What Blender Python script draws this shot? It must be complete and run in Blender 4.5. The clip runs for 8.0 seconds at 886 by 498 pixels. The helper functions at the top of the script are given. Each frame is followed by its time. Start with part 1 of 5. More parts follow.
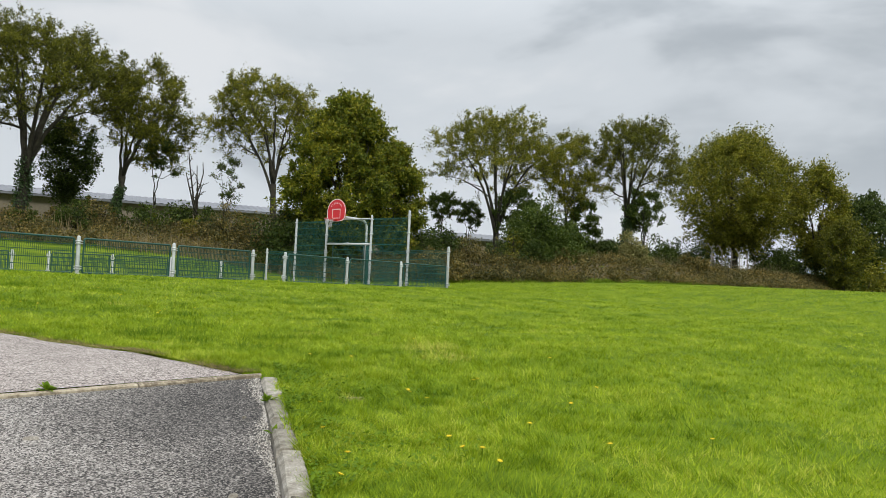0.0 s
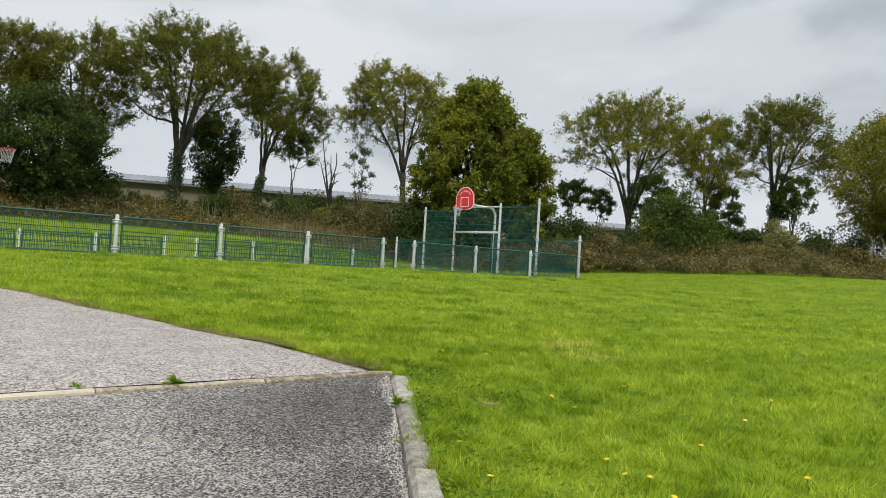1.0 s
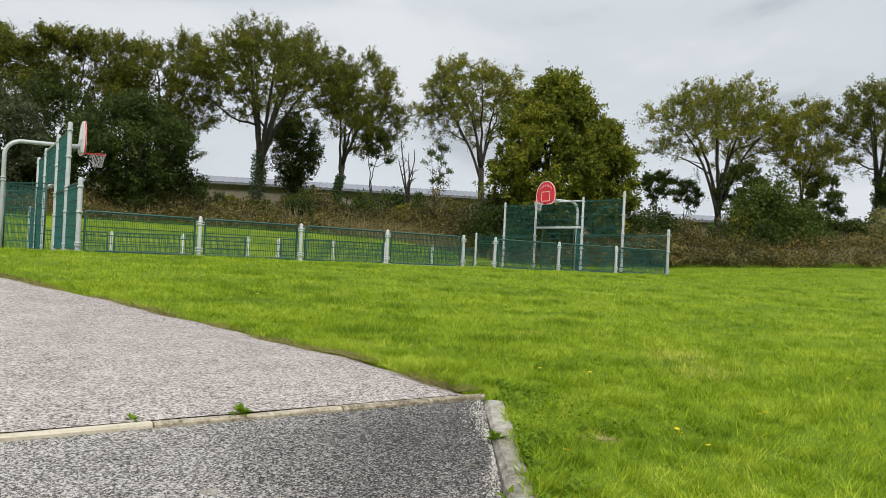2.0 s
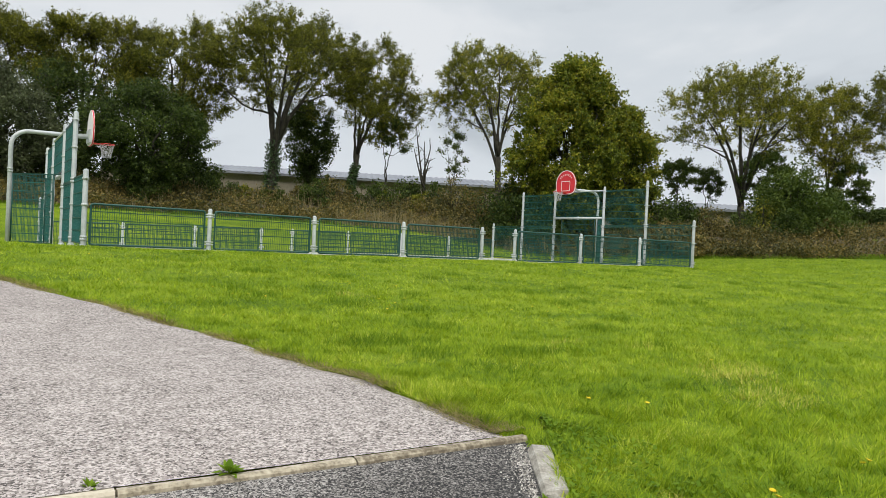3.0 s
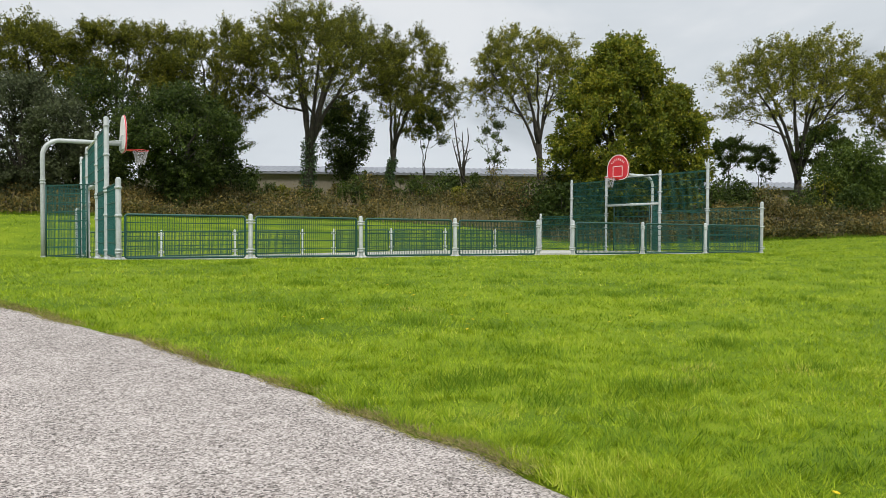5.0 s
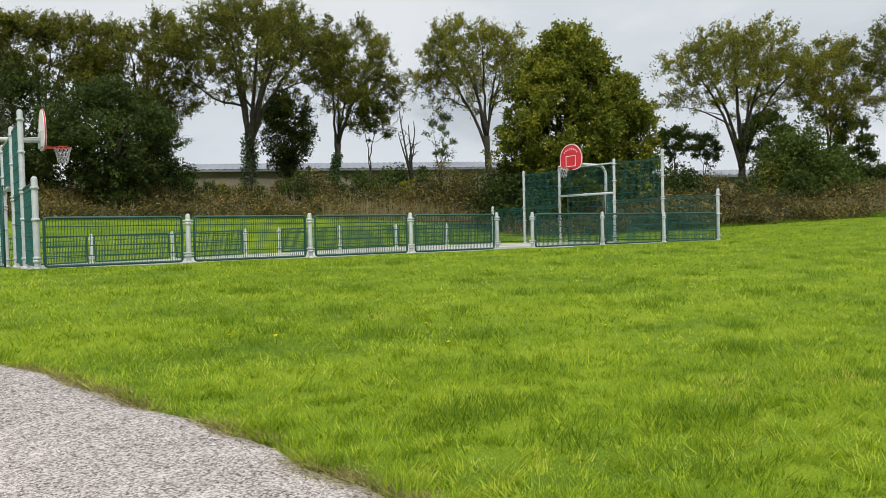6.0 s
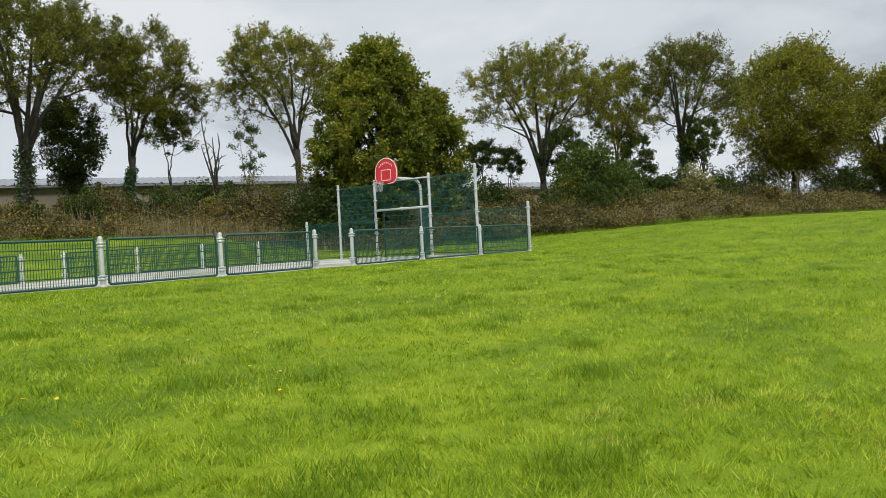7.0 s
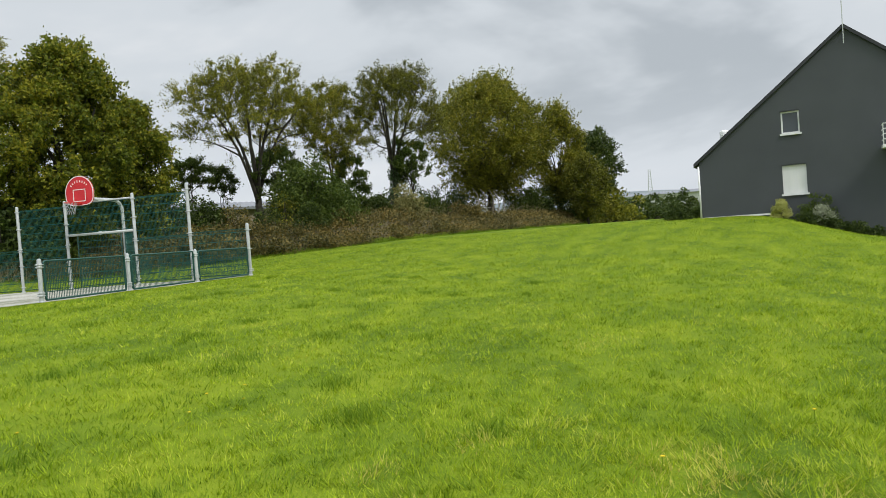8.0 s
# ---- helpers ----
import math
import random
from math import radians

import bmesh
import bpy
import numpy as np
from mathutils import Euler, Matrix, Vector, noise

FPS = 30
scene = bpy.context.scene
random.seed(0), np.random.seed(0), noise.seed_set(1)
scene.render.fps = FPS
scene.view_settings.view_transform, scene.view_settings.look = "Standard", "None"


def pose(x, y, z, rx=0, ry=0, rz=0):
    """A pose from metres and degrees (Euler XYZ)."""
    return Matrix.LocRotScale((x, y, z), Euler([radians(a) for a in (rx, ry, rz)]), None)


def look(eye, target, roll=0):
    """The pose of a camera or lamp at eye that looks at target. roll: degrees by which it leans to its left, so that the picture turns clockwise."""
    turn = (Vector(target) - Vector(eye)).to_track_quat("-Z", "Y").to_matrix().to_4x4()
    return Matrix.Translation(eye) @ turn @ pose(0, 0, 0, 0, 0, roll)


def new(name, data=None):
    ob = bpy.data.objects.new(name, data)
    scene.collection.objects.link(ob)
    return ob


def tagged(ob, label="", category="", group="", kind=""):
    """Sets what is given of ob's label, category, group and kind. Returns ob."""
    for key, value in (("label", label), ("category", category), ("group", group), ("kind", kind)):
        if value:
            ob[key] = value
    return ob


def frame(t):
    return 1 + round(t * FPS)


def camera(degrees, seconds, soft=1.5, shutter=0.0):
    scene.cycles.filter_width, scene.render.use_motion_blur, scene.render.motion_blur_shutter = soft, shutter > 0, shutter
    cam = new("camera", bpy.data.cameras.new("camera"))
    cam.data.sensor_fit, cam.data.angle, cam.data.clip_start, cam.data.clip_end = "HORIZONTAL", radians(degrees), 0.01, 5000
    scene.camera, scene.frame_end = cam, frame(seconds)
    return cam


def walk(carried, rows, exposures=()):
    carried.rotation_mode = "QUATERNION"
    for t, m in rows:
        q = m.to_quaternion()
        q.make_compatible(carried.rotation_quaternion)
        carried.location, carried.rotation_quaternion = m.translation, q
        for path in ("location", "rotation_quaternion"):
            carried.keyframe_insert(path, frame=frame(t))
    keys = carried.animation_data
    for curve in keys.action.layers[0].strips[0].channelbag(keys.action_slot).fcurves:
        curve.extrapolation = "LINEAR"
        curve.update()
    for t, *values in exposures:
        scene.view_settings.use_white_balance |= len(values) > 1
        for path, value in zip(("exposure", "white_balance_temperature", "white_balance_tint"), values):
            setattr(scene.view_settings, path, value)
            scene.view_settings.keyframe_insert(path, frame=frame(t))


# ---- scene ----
cam = camera(63.0, 8.0, soft=0.6)
PATH = [
    (0, (-24.435, -19.934, 0.4), (-22.897, -18.659, 0.488), 2.7),
    (0.5, (-24.248, -19.718, 0.407), (-22.827, -18.312, 0.468), 3.3),
    (1, (-24.107, -19.475, 0.419), (-22.811, -17.952, 0.457), 3.4),
    (1.5, (-23.982, -19.126, 0.488), (-22.798, -17.514, 0.509), 3.1),
    (1.7, (-23.916, -19.037, 0.491), (-22.763, -17.403, 0.513), 2.9),
    (2.8, (-23.483, -18.378, 0.563), (-22.384, -16.707, 0.551), 2.6),
    (3, (-23.445, -18.206, 0.617), (-22.352, -16.531, 0.597), 2.7),
    (3.5, (-23.359, -17.968, 0.613), (-22.284, -16.282, 0.58), 2.6),
    (4, (-23.163, -17.568, 0.663), (-22.119, -15.862, 0.619), 2.0),
    (4.5, (-23.176, -17.149, 0.714), (-22.167, -15.422, 0.664), 1.0),
    (4.7, (-23.181, -17.035, 0.745), (-22.183, -15.303, 0.697), 0.6),
    (5.8, (-22.797, -15.787, 0.77), (-21.698, -14.117, 0.713), -1.2),
    (6, (-22.773, -15.655, 0.77), (-21.637, -14.01, 0.708), -1.3),
    (6.5, (-22.69, -15.283, 0.851), (-21.382, -13.772, 0.794), -2.0),
    (7, (-22.434, -14.954, 0.873), (-20.915, -13.655, 0.829), -2.8),
    (7.5, (-22.265, -14.674, 0.944), (-20.53, -13.68, 0.906), -3.6),
    (8, (-22.13, -14.417, 1.007), (-20.229, -13.796, 0.966), -4.2),
]
walk(cam, [(t, look(eye, target, roll)) for t, eye, target, roll in PATH], [(0.0, -0.05), (1.2, -0.03), (3.0, 0.0), (8.0, 0.0)])


# ---- sky and light ----
def build_world():
    w = bpy.data.worlds.new("overcast_sky")
    scene.world = w
    w.use_nodes = True
    nt = w.node_tree
    nt.nodes.clear()
    N, L = nt.nodes.new, nt.links.new
    out, bg = N("ShaderNodeOutputWorld"), N("ShaderNodeBackground")
    sky = N("ShaderNodeTexSky")
    sky.sky_type, sky.sun_disc = "NISHITA", False
    sky.sun_elevation, sky.sun_rotation = radians(48), radians(205)
    sky.air_density, sky.dust_density = 1.0, 3.0
    tc, mp = N("ShaderNodeTexCoord"), N("ShaderNodeMapping")
    mp.inputs["Scale"].default_value = (1.0, 1.0, 2.6)
    mp.inputs["Location"].default_value = (3.7, 1.9, 0.4)
    n1, n2 = N("ShaderNodeTexNoise"), N("ShaderNodeTexNoise")
    n1.inputs["Scale"].default_value, n1.inputs["Detail"].default_value, n1.inputs["Roughness"].default_value = 2.3, 5.0, 0.5
    n2.inputs["Scale"].default_value, n2.inputs["Detail"].default_value = 6.0, 4.0
    n1.inputs["Distortion"].default_value = 0.5
    L(tc.outputs["Generated"], mp.inputs["Vector"])
    L(mp.outputs["Vector"], n1.inputs["Vector"]), L(mp.outputs["Vector"], n2.inputs["Vector"])
    mixn = N("ShaderNodeMix")
    mixn.inputs["Factor"].default_value = 0.22
    L(n1.outputs["Fac"], mixn.inputs["A"]), L(n2.outputs["Fac"], mixn.inputs["B"])
    ramp = N("ShaderNodeValToRGB")
    ramp.color_ramp.interpolation = "EASE"
    e = ramp.color_ramp.elements
    e[0].position, e[0].color = 0.36, (0.49, 0.535, 0.575, 1)
    e[1].position, e[1].color = 0.66, (0.82, 0.845, 0.87, 1)
    mid = e.new(0.5)
    mid.color = (0.69, 0.735, 0.775, 1)
    L(mixn.outputs["Result"], ramp.inputs["Fac"])
    # the cloud deck brightens towards the zenith and has a paler band at the horizon
    sep, zen = N("ShaderNodeSeparateXYZ"), N("ShaderNodeMapRange")
    L(tc.outputs["Generated"], sep.inputs["Vector"])
    zen.inputs["From Min"].default_value, zen.inputs["From Max"].default_value = 0.32, 1.0
    zen.inputs["To Min"].default_value, zen.inputs["To Max"].default_value = 1.0, 2.9
    L(sep.outputs["Z"], zen.inputs["Value"])
    low = N("ShaderNodeMapRange")
    low.interpolation_type = "SMOOTHSTEP"
    low.inputs["From Min"].default_value, low.inputs["From Max"].default_value = 0.0, 0.2
    low.inputs["To Min"].default_value, low.inputs["To Max"].default_value = 0.6, 0.0
    L(sep.outputs["Z"], low.inputs["Value"])
    pale = N("ShaderNodeMix")
    pale.data_type = "RGBA"
    L(low.outputs["Result"], pale.inputs[0])
    L(ramp.outputs["Color"], pale.inputs[6])
    pale.inputs[7].default_value = (0.76, 0.81, 0.88, 1)
    cloud = N("ShaderNodeVectorMath")
    cloud.operation = "SCALE"
    L(pale.outputs[2], cloud.inputs[0]), L(zen.outputs["Result"], cloud.inputs["Scale"])
    dim = N("ShaderNodeVectorMath")
    dim.operation = "SCALE"
    dim.inputs["Scale"].default_value = 0.08
    L(sky.outputs["Color"], dim.inputs[0])
    both = N("ShaderNodeMix")
    both.data_type = "RGBA"
    both.inputs[0].default_value = 0.92
    L(dim.outputs["Vector"], both.inputs[6]), L(cloud.outputs["Vector"], both.inputs[7])
    L(both.outputs[2], bg.inputs["Color"])
    bg.inputs["Strength"].default_value = 1.0
    L(bg.outputs["Background"], out.inputs["Surface"])


build_world()
sun = new("sun", bpy.data.lights.new("sun", "SUN"))
sun.data.energy, sun.data.angle, sun.data.color = 2.1, radians(16), (1.0, 0.96, 0.9)
sun.matrix_world = look((-30, -40, 50), (-8, 0, 0))


# ---- materials ----
def material(name, stops, scale=8.0, fine=60.0, rough=0.8, bump=0.25, bump_dist=0.01, metal=0.0, island=0.0, obj_random=0.0, translucent=0.0, coat=0.0, spec=0.5, stretch=None):
    """A two-scale procedural surface: colour stops (position, rgb) over broad noise mixed with fine grain."""
    m = bpy.data.materials.new(name)
    m.use_nodes = True
    nt = m.node_tree
    N, L = nt.nodes.new, nt.links.new
    b = nt.nodes["Principled BSDF"]
    tc = N("ShaderNodeTexCoord")
    a, f = N("ShaderNodeTexNoise"), N("ShaderNodeTexNoise")
    a.inputs["Scale"].default_value, a.inputs["Detail"].default_value = scale, 4
    f.inputs["Scale"].default_value, f.inputs["Detail"].default_value = fine, 3
    L(tc.outputs["Object"], a.inputs["Vector"]), L(tc.outputs["Object"], f.inputs["Vector"])
    if stretch:
        mp = N("ShaderNodeMapping")
        mp.inputs["Rotation"].default_value, mp.inputs["Scale"].default_value = (0, 0, radians(stretch[0])), (stretch[1], stretch[2], 1)
        L(tc.outputs["Object"], mp.inputs["Vector"]), L(mp.outputs["Vector"], a.inputs["Vector"])
    mx = N("ShaderNodeMix")
    mx.inputs["Factor"].default_value = 0.4
    L(a.outputs["Fac"], mx.inputs["A"]), L(f.outputs["Fac"], mx.inputs["B"])
    fac = mx.outputs["Result"]
    for share, node, out in ((island, "ShaderNodeNewGeometry", "Random Per Island"), (obj_random, "ShaderNodeObjectInfo", "Random")):
        if share:
            g, m2 = N(node), N("ShaderNodeMix")
            m2.inputs["Factor"].default_value = share
            L(fac, m2.inputs["A"]), L(g.outputs[out], m2.inputs["B"])
            fac = m2.outputs["Result"]
    r = N("ShaderNodeValToRGB")
    e = r.color_ramp.elements
    e[0].position, e[0].color = stops[0][0], (*stops[0][1], 1)
    e[1].position, e[1].color = stops[-1][0], (*stops[-1][1], 1)
    for p, c in stops[1:-1]:
        e.new(p).color = (*c, 1)
    L(fac, r.inputs["Fac"]), L(r.outputs["Color"], b.inputs["Base Color"])
    b.inputs["Roughness"].default_value, b.inputs["Metallic"].default_value = rough, metal
    b.inputs["Coat Weight"].default_value = coat
    b.inputs["Specular IOR Level"].default_value = spec
    if bump:
        bp = N("ShaderNodeBump")
        bp.inputs["Strength"].default_value, bp.inputs["Distance"].default_value = bump, bump_dist
        L(mx.outputs["Result"], bp.inputs["Height"]), L(bp.outputs["Normal"], b.inputs["Normal"])
    if translucent:
        t, s = N("ShaderNodeBsdfTranslucent"), N("ShaderNodeMixShader")
        L(r.outputs["Color"], t.inputs["Color"])
        s.inputs["Fac"].default_value = translucent
        L(b.outputs["BSDF"], s.inputs[1]), L(t.outputs["BSDF"], s.inputs[2])
        L(s.outputs["Shader"], nt.nodes["Material Output"].inputs["Surface"])
    return m


# ground green kept darker than the blades: shade in the gaps is painted in
M_LAWN = material("shade_toned_lawn", [(0.38, (0.068, 0.118, 0.009)), (0.5, (0.122, 0.182, 0.01)), (0.62, (0.185, 0.24, 0.013))], 0.9, 70.0, 0.95, 0.9, 0.02, spec=0.1, stretch=(28, 0.6, 1.35))
M_BLADE = material("grass_blade", [(0.3, (0.09, 0.165, 0.014)), (0.42, (0.178, 0.278, 0.016)), (0.51, (0.255, 0.358, 0.016)), (0.6, (0.375, 0.468, 0.022)), (0.74, (0.6, 0.6, 0.12))], 1.1, 7.0, 0.55, 0, island=0.28, translucent=0.42, spec=0.12, stretch=(28, 0.65, 1.3))
M_DRY_TURF = material("dry_turf", [(0.2, (0.34, 0.34, 0.05)), (0.8, (0.68, 0.62, 0.17))], 1.0, 5.0, 0.8, 0, island=0.5, translucent=0.4, spec=0.1)
M_TUFT = material("tuft_blade", [(0.2, (0.09, 0.17, 0.01)), (0.8, (0.2, 0.3, 0.02))], 3.0, 9.0, 0.6, 0, island=0.5, translucent=0.4, spec=0.12)
def aggregate(name, stops, grain, broad, share=0.3, bump=0.8, dist=0.006, worn=False):
    """Stone chips in a binder: every chip its own tone, shifted by broad stains."""
    m = bpy.data.materials.new(name)
    m.use_nodes = True
    nt = m.node_tree
    N, L = nt.nodes.new, nt.links.new
    b = nt.nodes["Principled BSDF"]
    tc, vor, big, mid = N("ShaderNodeTexCoord"), N("ShaderNodeTexVoronoi"), N("ShaderNodeTexNoise"), N("ShaderNodeTexNoise")
    vor.inputs["Scale"].default_value = grain
    big.inputs["Scale"].default_value, big.inputs["Detail"].default_value, big.inputs["Roughness"].default_value = broad, 6, 0.65
    mid.inputs["Scale"].default_value, mid.inputs["Detail"].default_value = grain * 0.35, 2
    for n in (vor, big, mid):
        L(tc.outputs["Object"], n.inputs["Vector"])
    sep = N("ShaderNodeSeparateColor")
    L(vor.outputs["Color"], sep.inputs["Color"])
    m1, m2 = N("ShaderNodeMix"), N("ShaderNodeMix")
    m1.inputs["Factor"].default_value, m2.inputs["Factor"].default_value = 0.35, share
    L(sep.outputs["Red"], m1.inputs["A"]), L(mid.outputs["Fac"], m1.inputs["B"])
    L(m1.outputs["Result"], m2.inputs["A"]), L(big.outputs["Fac"], m2.inputs["B"])
    r = N("ShaderNodeValToRGB")
    e = r.color_ramp.elements
    e[0].position, e[0].color = stops[0][0], (*stops[0][1], 1)
    e[1].position, e[1].color = stops[-1][0], (*stops[-1][1], 1)
    for q, c in stops[1:-1]:
        e.new(q).color = (*c, 1)
    tone = m2.outputs["Result"]
    if worn:
        # wheels have worn the binder off the chips away from the kerb; beside it the tar is still dark
        dot, near, add = N("ShaderNodeVectorMath"), N("ShaderNodeMapRange"), N("ShaderNodeMath")
        dot.operation = "DOT_PRODUCT"
        dot.inputs[1].default_value = (0.832, -0.555, 0.0)
        L(tc.outputs["Object"], dot.inputs[0])
        near.interpolation_type = "SMOOTHSTEP"
        near.inputs["From Min"].default_value, near.inputs["From Max"].default_value = -10.6, -9.0
        near.inputs["To Min"].default_value, near.inputs["To Max"].default_value = 0.03, -0.1
        L(dot.outputs["Value"], near.inputs["Value"])
        L(tone, add.inputs[0]), L(near.outputs["Result"], add.inputs[1])
        tone = add.outputs["Value"]
    L(tone, r.inputs["Fac"]), L(r.outputs["Color"], b.inputs["Base Color"])
    b.inputs["Roughness"].default_value, b.inputs["Specular IOR Level"].default_value = 0.92, 0.25
    bp = N("ShaderNodeBump")
    bp.inputs["Strength"].default_value, bp.inputs["Distance"].default_value = bump, dist
    L(m1.outputs["Result"], bp.inputs["Height"]), L(bp.outputs["Normal"], b.inputs["Normal"])
    return m


M_PATH = aggregate("pale_aggregate", [(0.24, (0.065, 0.056, 0.05)), (0.36, (0.2, 0.172, 0.155)), (0.52, (0.335, 0.294, 0.268)), (0.76, (0.57, 0.51, 0.472))], 100.0, 2.6, 0.24, 1.0, 0.008)
M_ASPHALT = aggregate("coarse_asphalt", [(0.3, (0.018, 0.018, 0.018)), (0.42, (0.076, 0.069, 0.063)), (0.54, (0.188, 0.172, 0.157)), (0.72, (0.44, 0.41, 0.376))], 135.0, 0.9, 0.38, 0.8, worn=True)
M_KERB = material("weathered_concrete", [(0.34, (0.07, 0.06, 0.042)), (0.46, (0.2, 0.18, 0.142)), (0.55, (0.3, 0.275, 0.23)), (0.68, (0.5, 0.47, 0.41))], 12.0, 90.0, 0.92, 0.9, 0.008, obj_random=0.2)
M_EDGING = material("sandy_edging_concrete", [(0.36, (0.15, 0.12, 0.08)), (0.46, (0.36, 0.31, 0.22)), (0.6, (0.52, 0.46, 0.35))], 9.0, 50.0, 0.92, 0.4, 0.006, obj_random=0.2)
M_SLAB = material("court_concrete", [(0.36, (0.12, 0.135, 0.075)), (0.48, (0.3, 0.295, 0.245)), (0.58, (0.43, 0.42, 0.375)), (0.7, (0.52, 0.5, 0.455))], 0.35, 12.0, 0.9, 0.3, 0.004)
M_POST = material("galvanised_grey_paint", [(0.3, (0.34, 0.365, 0.36)), (0.7, (0.55, 0.575, 0.565))], 6.0, 40.0, 0.5, 0.1, 0.002, metal=0.15, obj_random=0.2)
M_FRAME = material("dark_green_paint", [(0.3, (0.004, 0.04, 0.03)), (0.7, (0.008, 0.075, 0.056))], 4.0, 40.0, 0.45, 0.05, 0.002)
M_WIRE = material("teal_green_wire", [(0.3, (0.006, 0.065, 0.055)), (0.7, (0.012, 0.115, 0.1))], 1.5, 20.0, 0.5, 0)
M_WIRE_DARK = material("dark_green_wire", [(0.3, (0.004, 0.04, 0.03)), (0.7, (0.008, 0.07, 0.055))], 1.5, 20.0, 0.5, 0)
M_RED = material("red_board", [(0.3, (0.5, 0.018, 0.028)), (0.7, (0.66, 0.035, 0.045))], 2.0, 20.0, 0.5, 0.03, 0.002)
M_WHITE = material("white_board_paint", [(0.3, (0.66, 0.6, 0.58)), (0.7, (0.82, 0.8, 0.78))], 3.0, 30.0, 0.55, 0)
M_RIM = material("red_rim_steel", [(0.3, (0.45, 0.02, 0.015)), (0.7, (0.62, 0.04, 0.03))], 9.0, 40.0, 0.45, 0)
M_NET = material("net_cord", [(0.3, (0.3, 0.3, 0.29)), (0.7, (0.45, 0.45, 0.44))], 9.0, 40.0, 0.9, 0)
M_BARK = material("grey_brown_bark", [(0.3, (0.018, 0.016, 0.011)), (0.5, (0.038, 0.034, 0.023)), (0.72, (0.082, 0.074, 0.052))], 3.0, 18.0, 0.95, 0.8, 0.03)
M_IVY = material("ivy_leaves", [(0.2, (0.02, 0.045, 0.014)), (0.8, (0.07, 0.13, 0.03))], 2.0, 9.0, 0.5, 0, island=0.6, translucent=0.2)


def leaf_material(name, dark, mid, light):
    return material(name, [(0.27, dark), (0.5, mid), (0.74, light)], 0.5, 2.2, 0.6, 0, island=0.3, translucent=0.35, spec=0.2)


M_LEAF = leaf_material("olive_leaves", (0.028, 0.038, 0.006), (0.105, 0.118, 0.012), (0.31, 0.285, 0.028))
M_LEAF_GOLD = leaf_material("turning_leaves", (0.045, 0.056, 0.007), (0.16, 0.17, 0.016), (0.41, 0.37, 0.036))
M_LEAF_DEEP = leaf_material("deep_green_leaves", (0.015, 0.028, 0.007), (0.047, 0.074, 0.014), (0.135, 0.175, 0.032))
M_LEAF_MAPLE = leaf_material("maple_leaves", (0.03, 0.048, 0.006), (0.125, 0.155, 0.014), (0.4, 0.355, 0.028))
M_LEAF_PALE = leaf_material("pale_shrub_leaves", (0.11, 0.12, 0.04), (0.22, 0.21, 0.07), (0.4, 0.36, 0.14))
M_LEAF_DULL = leaf_material("dull_grey_green_leaves", (0.03, 0.04, 0.018), (0.075, 0.09, 0.04), (0.16, 0.18, 0.09))
M_LEAF_GREEN = leaf_material("shrub_leaves", (0.024, 0.045, 0.008), (0.065, 0.1, 0.015), (0.15, 0.19, 0.032))
M_LEAF_YELLOW = leaf_material("golden_variegated_leaves", (0.24, 0.26, 0.05), (0.47, 0.48, 0.13), (0.72, 0.72, 0.38))
M_LEAF_GREY = leaf_material("silvery_leaves", (0.16, 0.19, 0.12), (0.3, 0.33, 0.22), (0.48, 0.5, 0.38))
M_BRAMBLE = material("autumn_bramble_leaves", [(0.28, (0.028, 0.037, 0.009)), (0.42, (0.075, 0.076, 0.015)), (0.55, (0.15, 0.118, 0.024)), (0.76, (0.31, 0.22, 0.052))], 0.3, 1.8, 0.7, 0, island=0.35, translucent=0.25)
M_STRAW = material("dry_grass", [(0.2, (0.12, 0.095, 0.04)), (0.8, (0.36, 0.29, 0.15))], 1.0, 5.0, 0.8, 0, island=0.5, translucent=0.2)
M_THATCH = material("dead_thatch", [(0.2, (0.09, 0.065, 0.025)), (0.5, (0.26, 0.21, 0.065)), (0.8, (0.46, 0.41, 0.14))], 6.0, 30.0, 0.85, 0, island=0.6, translucent=0.2)
M_BANK = material("bank_earth", [(0.3, (0.05, 0.042, 0.022)), (0.7, (0.14, 0.11, 0.055))], 0.4, 5.0, 0.95, 0.7, 0.1)
M_HOUSE = material("charcoal_render", [(0.3, (0.052, 0.058, 0.065)), (0.7, (0.068, 0.076, 0.083))], 0.5, 60.0, 0.85, 0.15, 0.003)
M_ROOF = material("dark_slate", [(0.3, (0.014, 0.016, 0.02)), (0.7, (0.03, 0.033, 0.04))], 2.0, 20.0, 0.6, 0.2, 0.01)
M_UPVC = material("white_window_frame", [(0.3, (0.68, 0.69, 0.7)), (0.7, (0.8, 0.8, 0.8))], 3.0, 30.0, 0.4, 0)
M_BLIND = material("grey_blind", [(0.3, (0.17, 0.18, 0.19)), (0.7, (0.23, 0.24, 0.25))], 1.0, 30.0, 0.7, 0)
M_SHED_WALL = material("weathered_beige_render", [(0.3, (0.16, 0.135, 0.1)), (0.7, (0.29, 0.255, 0.2))], 0.3, 6.0, 0.9, 0.2, 0.01)
M_SHED_ROOF = material("fibre_cement_sheet", [(0.3, (0.13, 0.14, 0.16)), (0.7, (0.24, 0.25, 0.27))], 0.3, 4.0, 0.8, 0.2, 0.01)
M_GLASS = bpy.data.materials.new("window_glass")
M_GLASS.use_nodes = True
M_GLASS.node_tree.nodes["Principled BSDF"].inputs["Base Color"].default_value = (0.06, 0.07, 0.08, 1)
M_GLASS.node_tree.nodes["Principled BSDF"].inputs["Roughness"].default_value = 0.05
M_YELLOW = material("yellow_petals", [(0.3, (0.75, 0.55, 0.02)), (0.7, (0.85, 0.68, 0.04))], 20.0, 80.0, 0.7, 0)


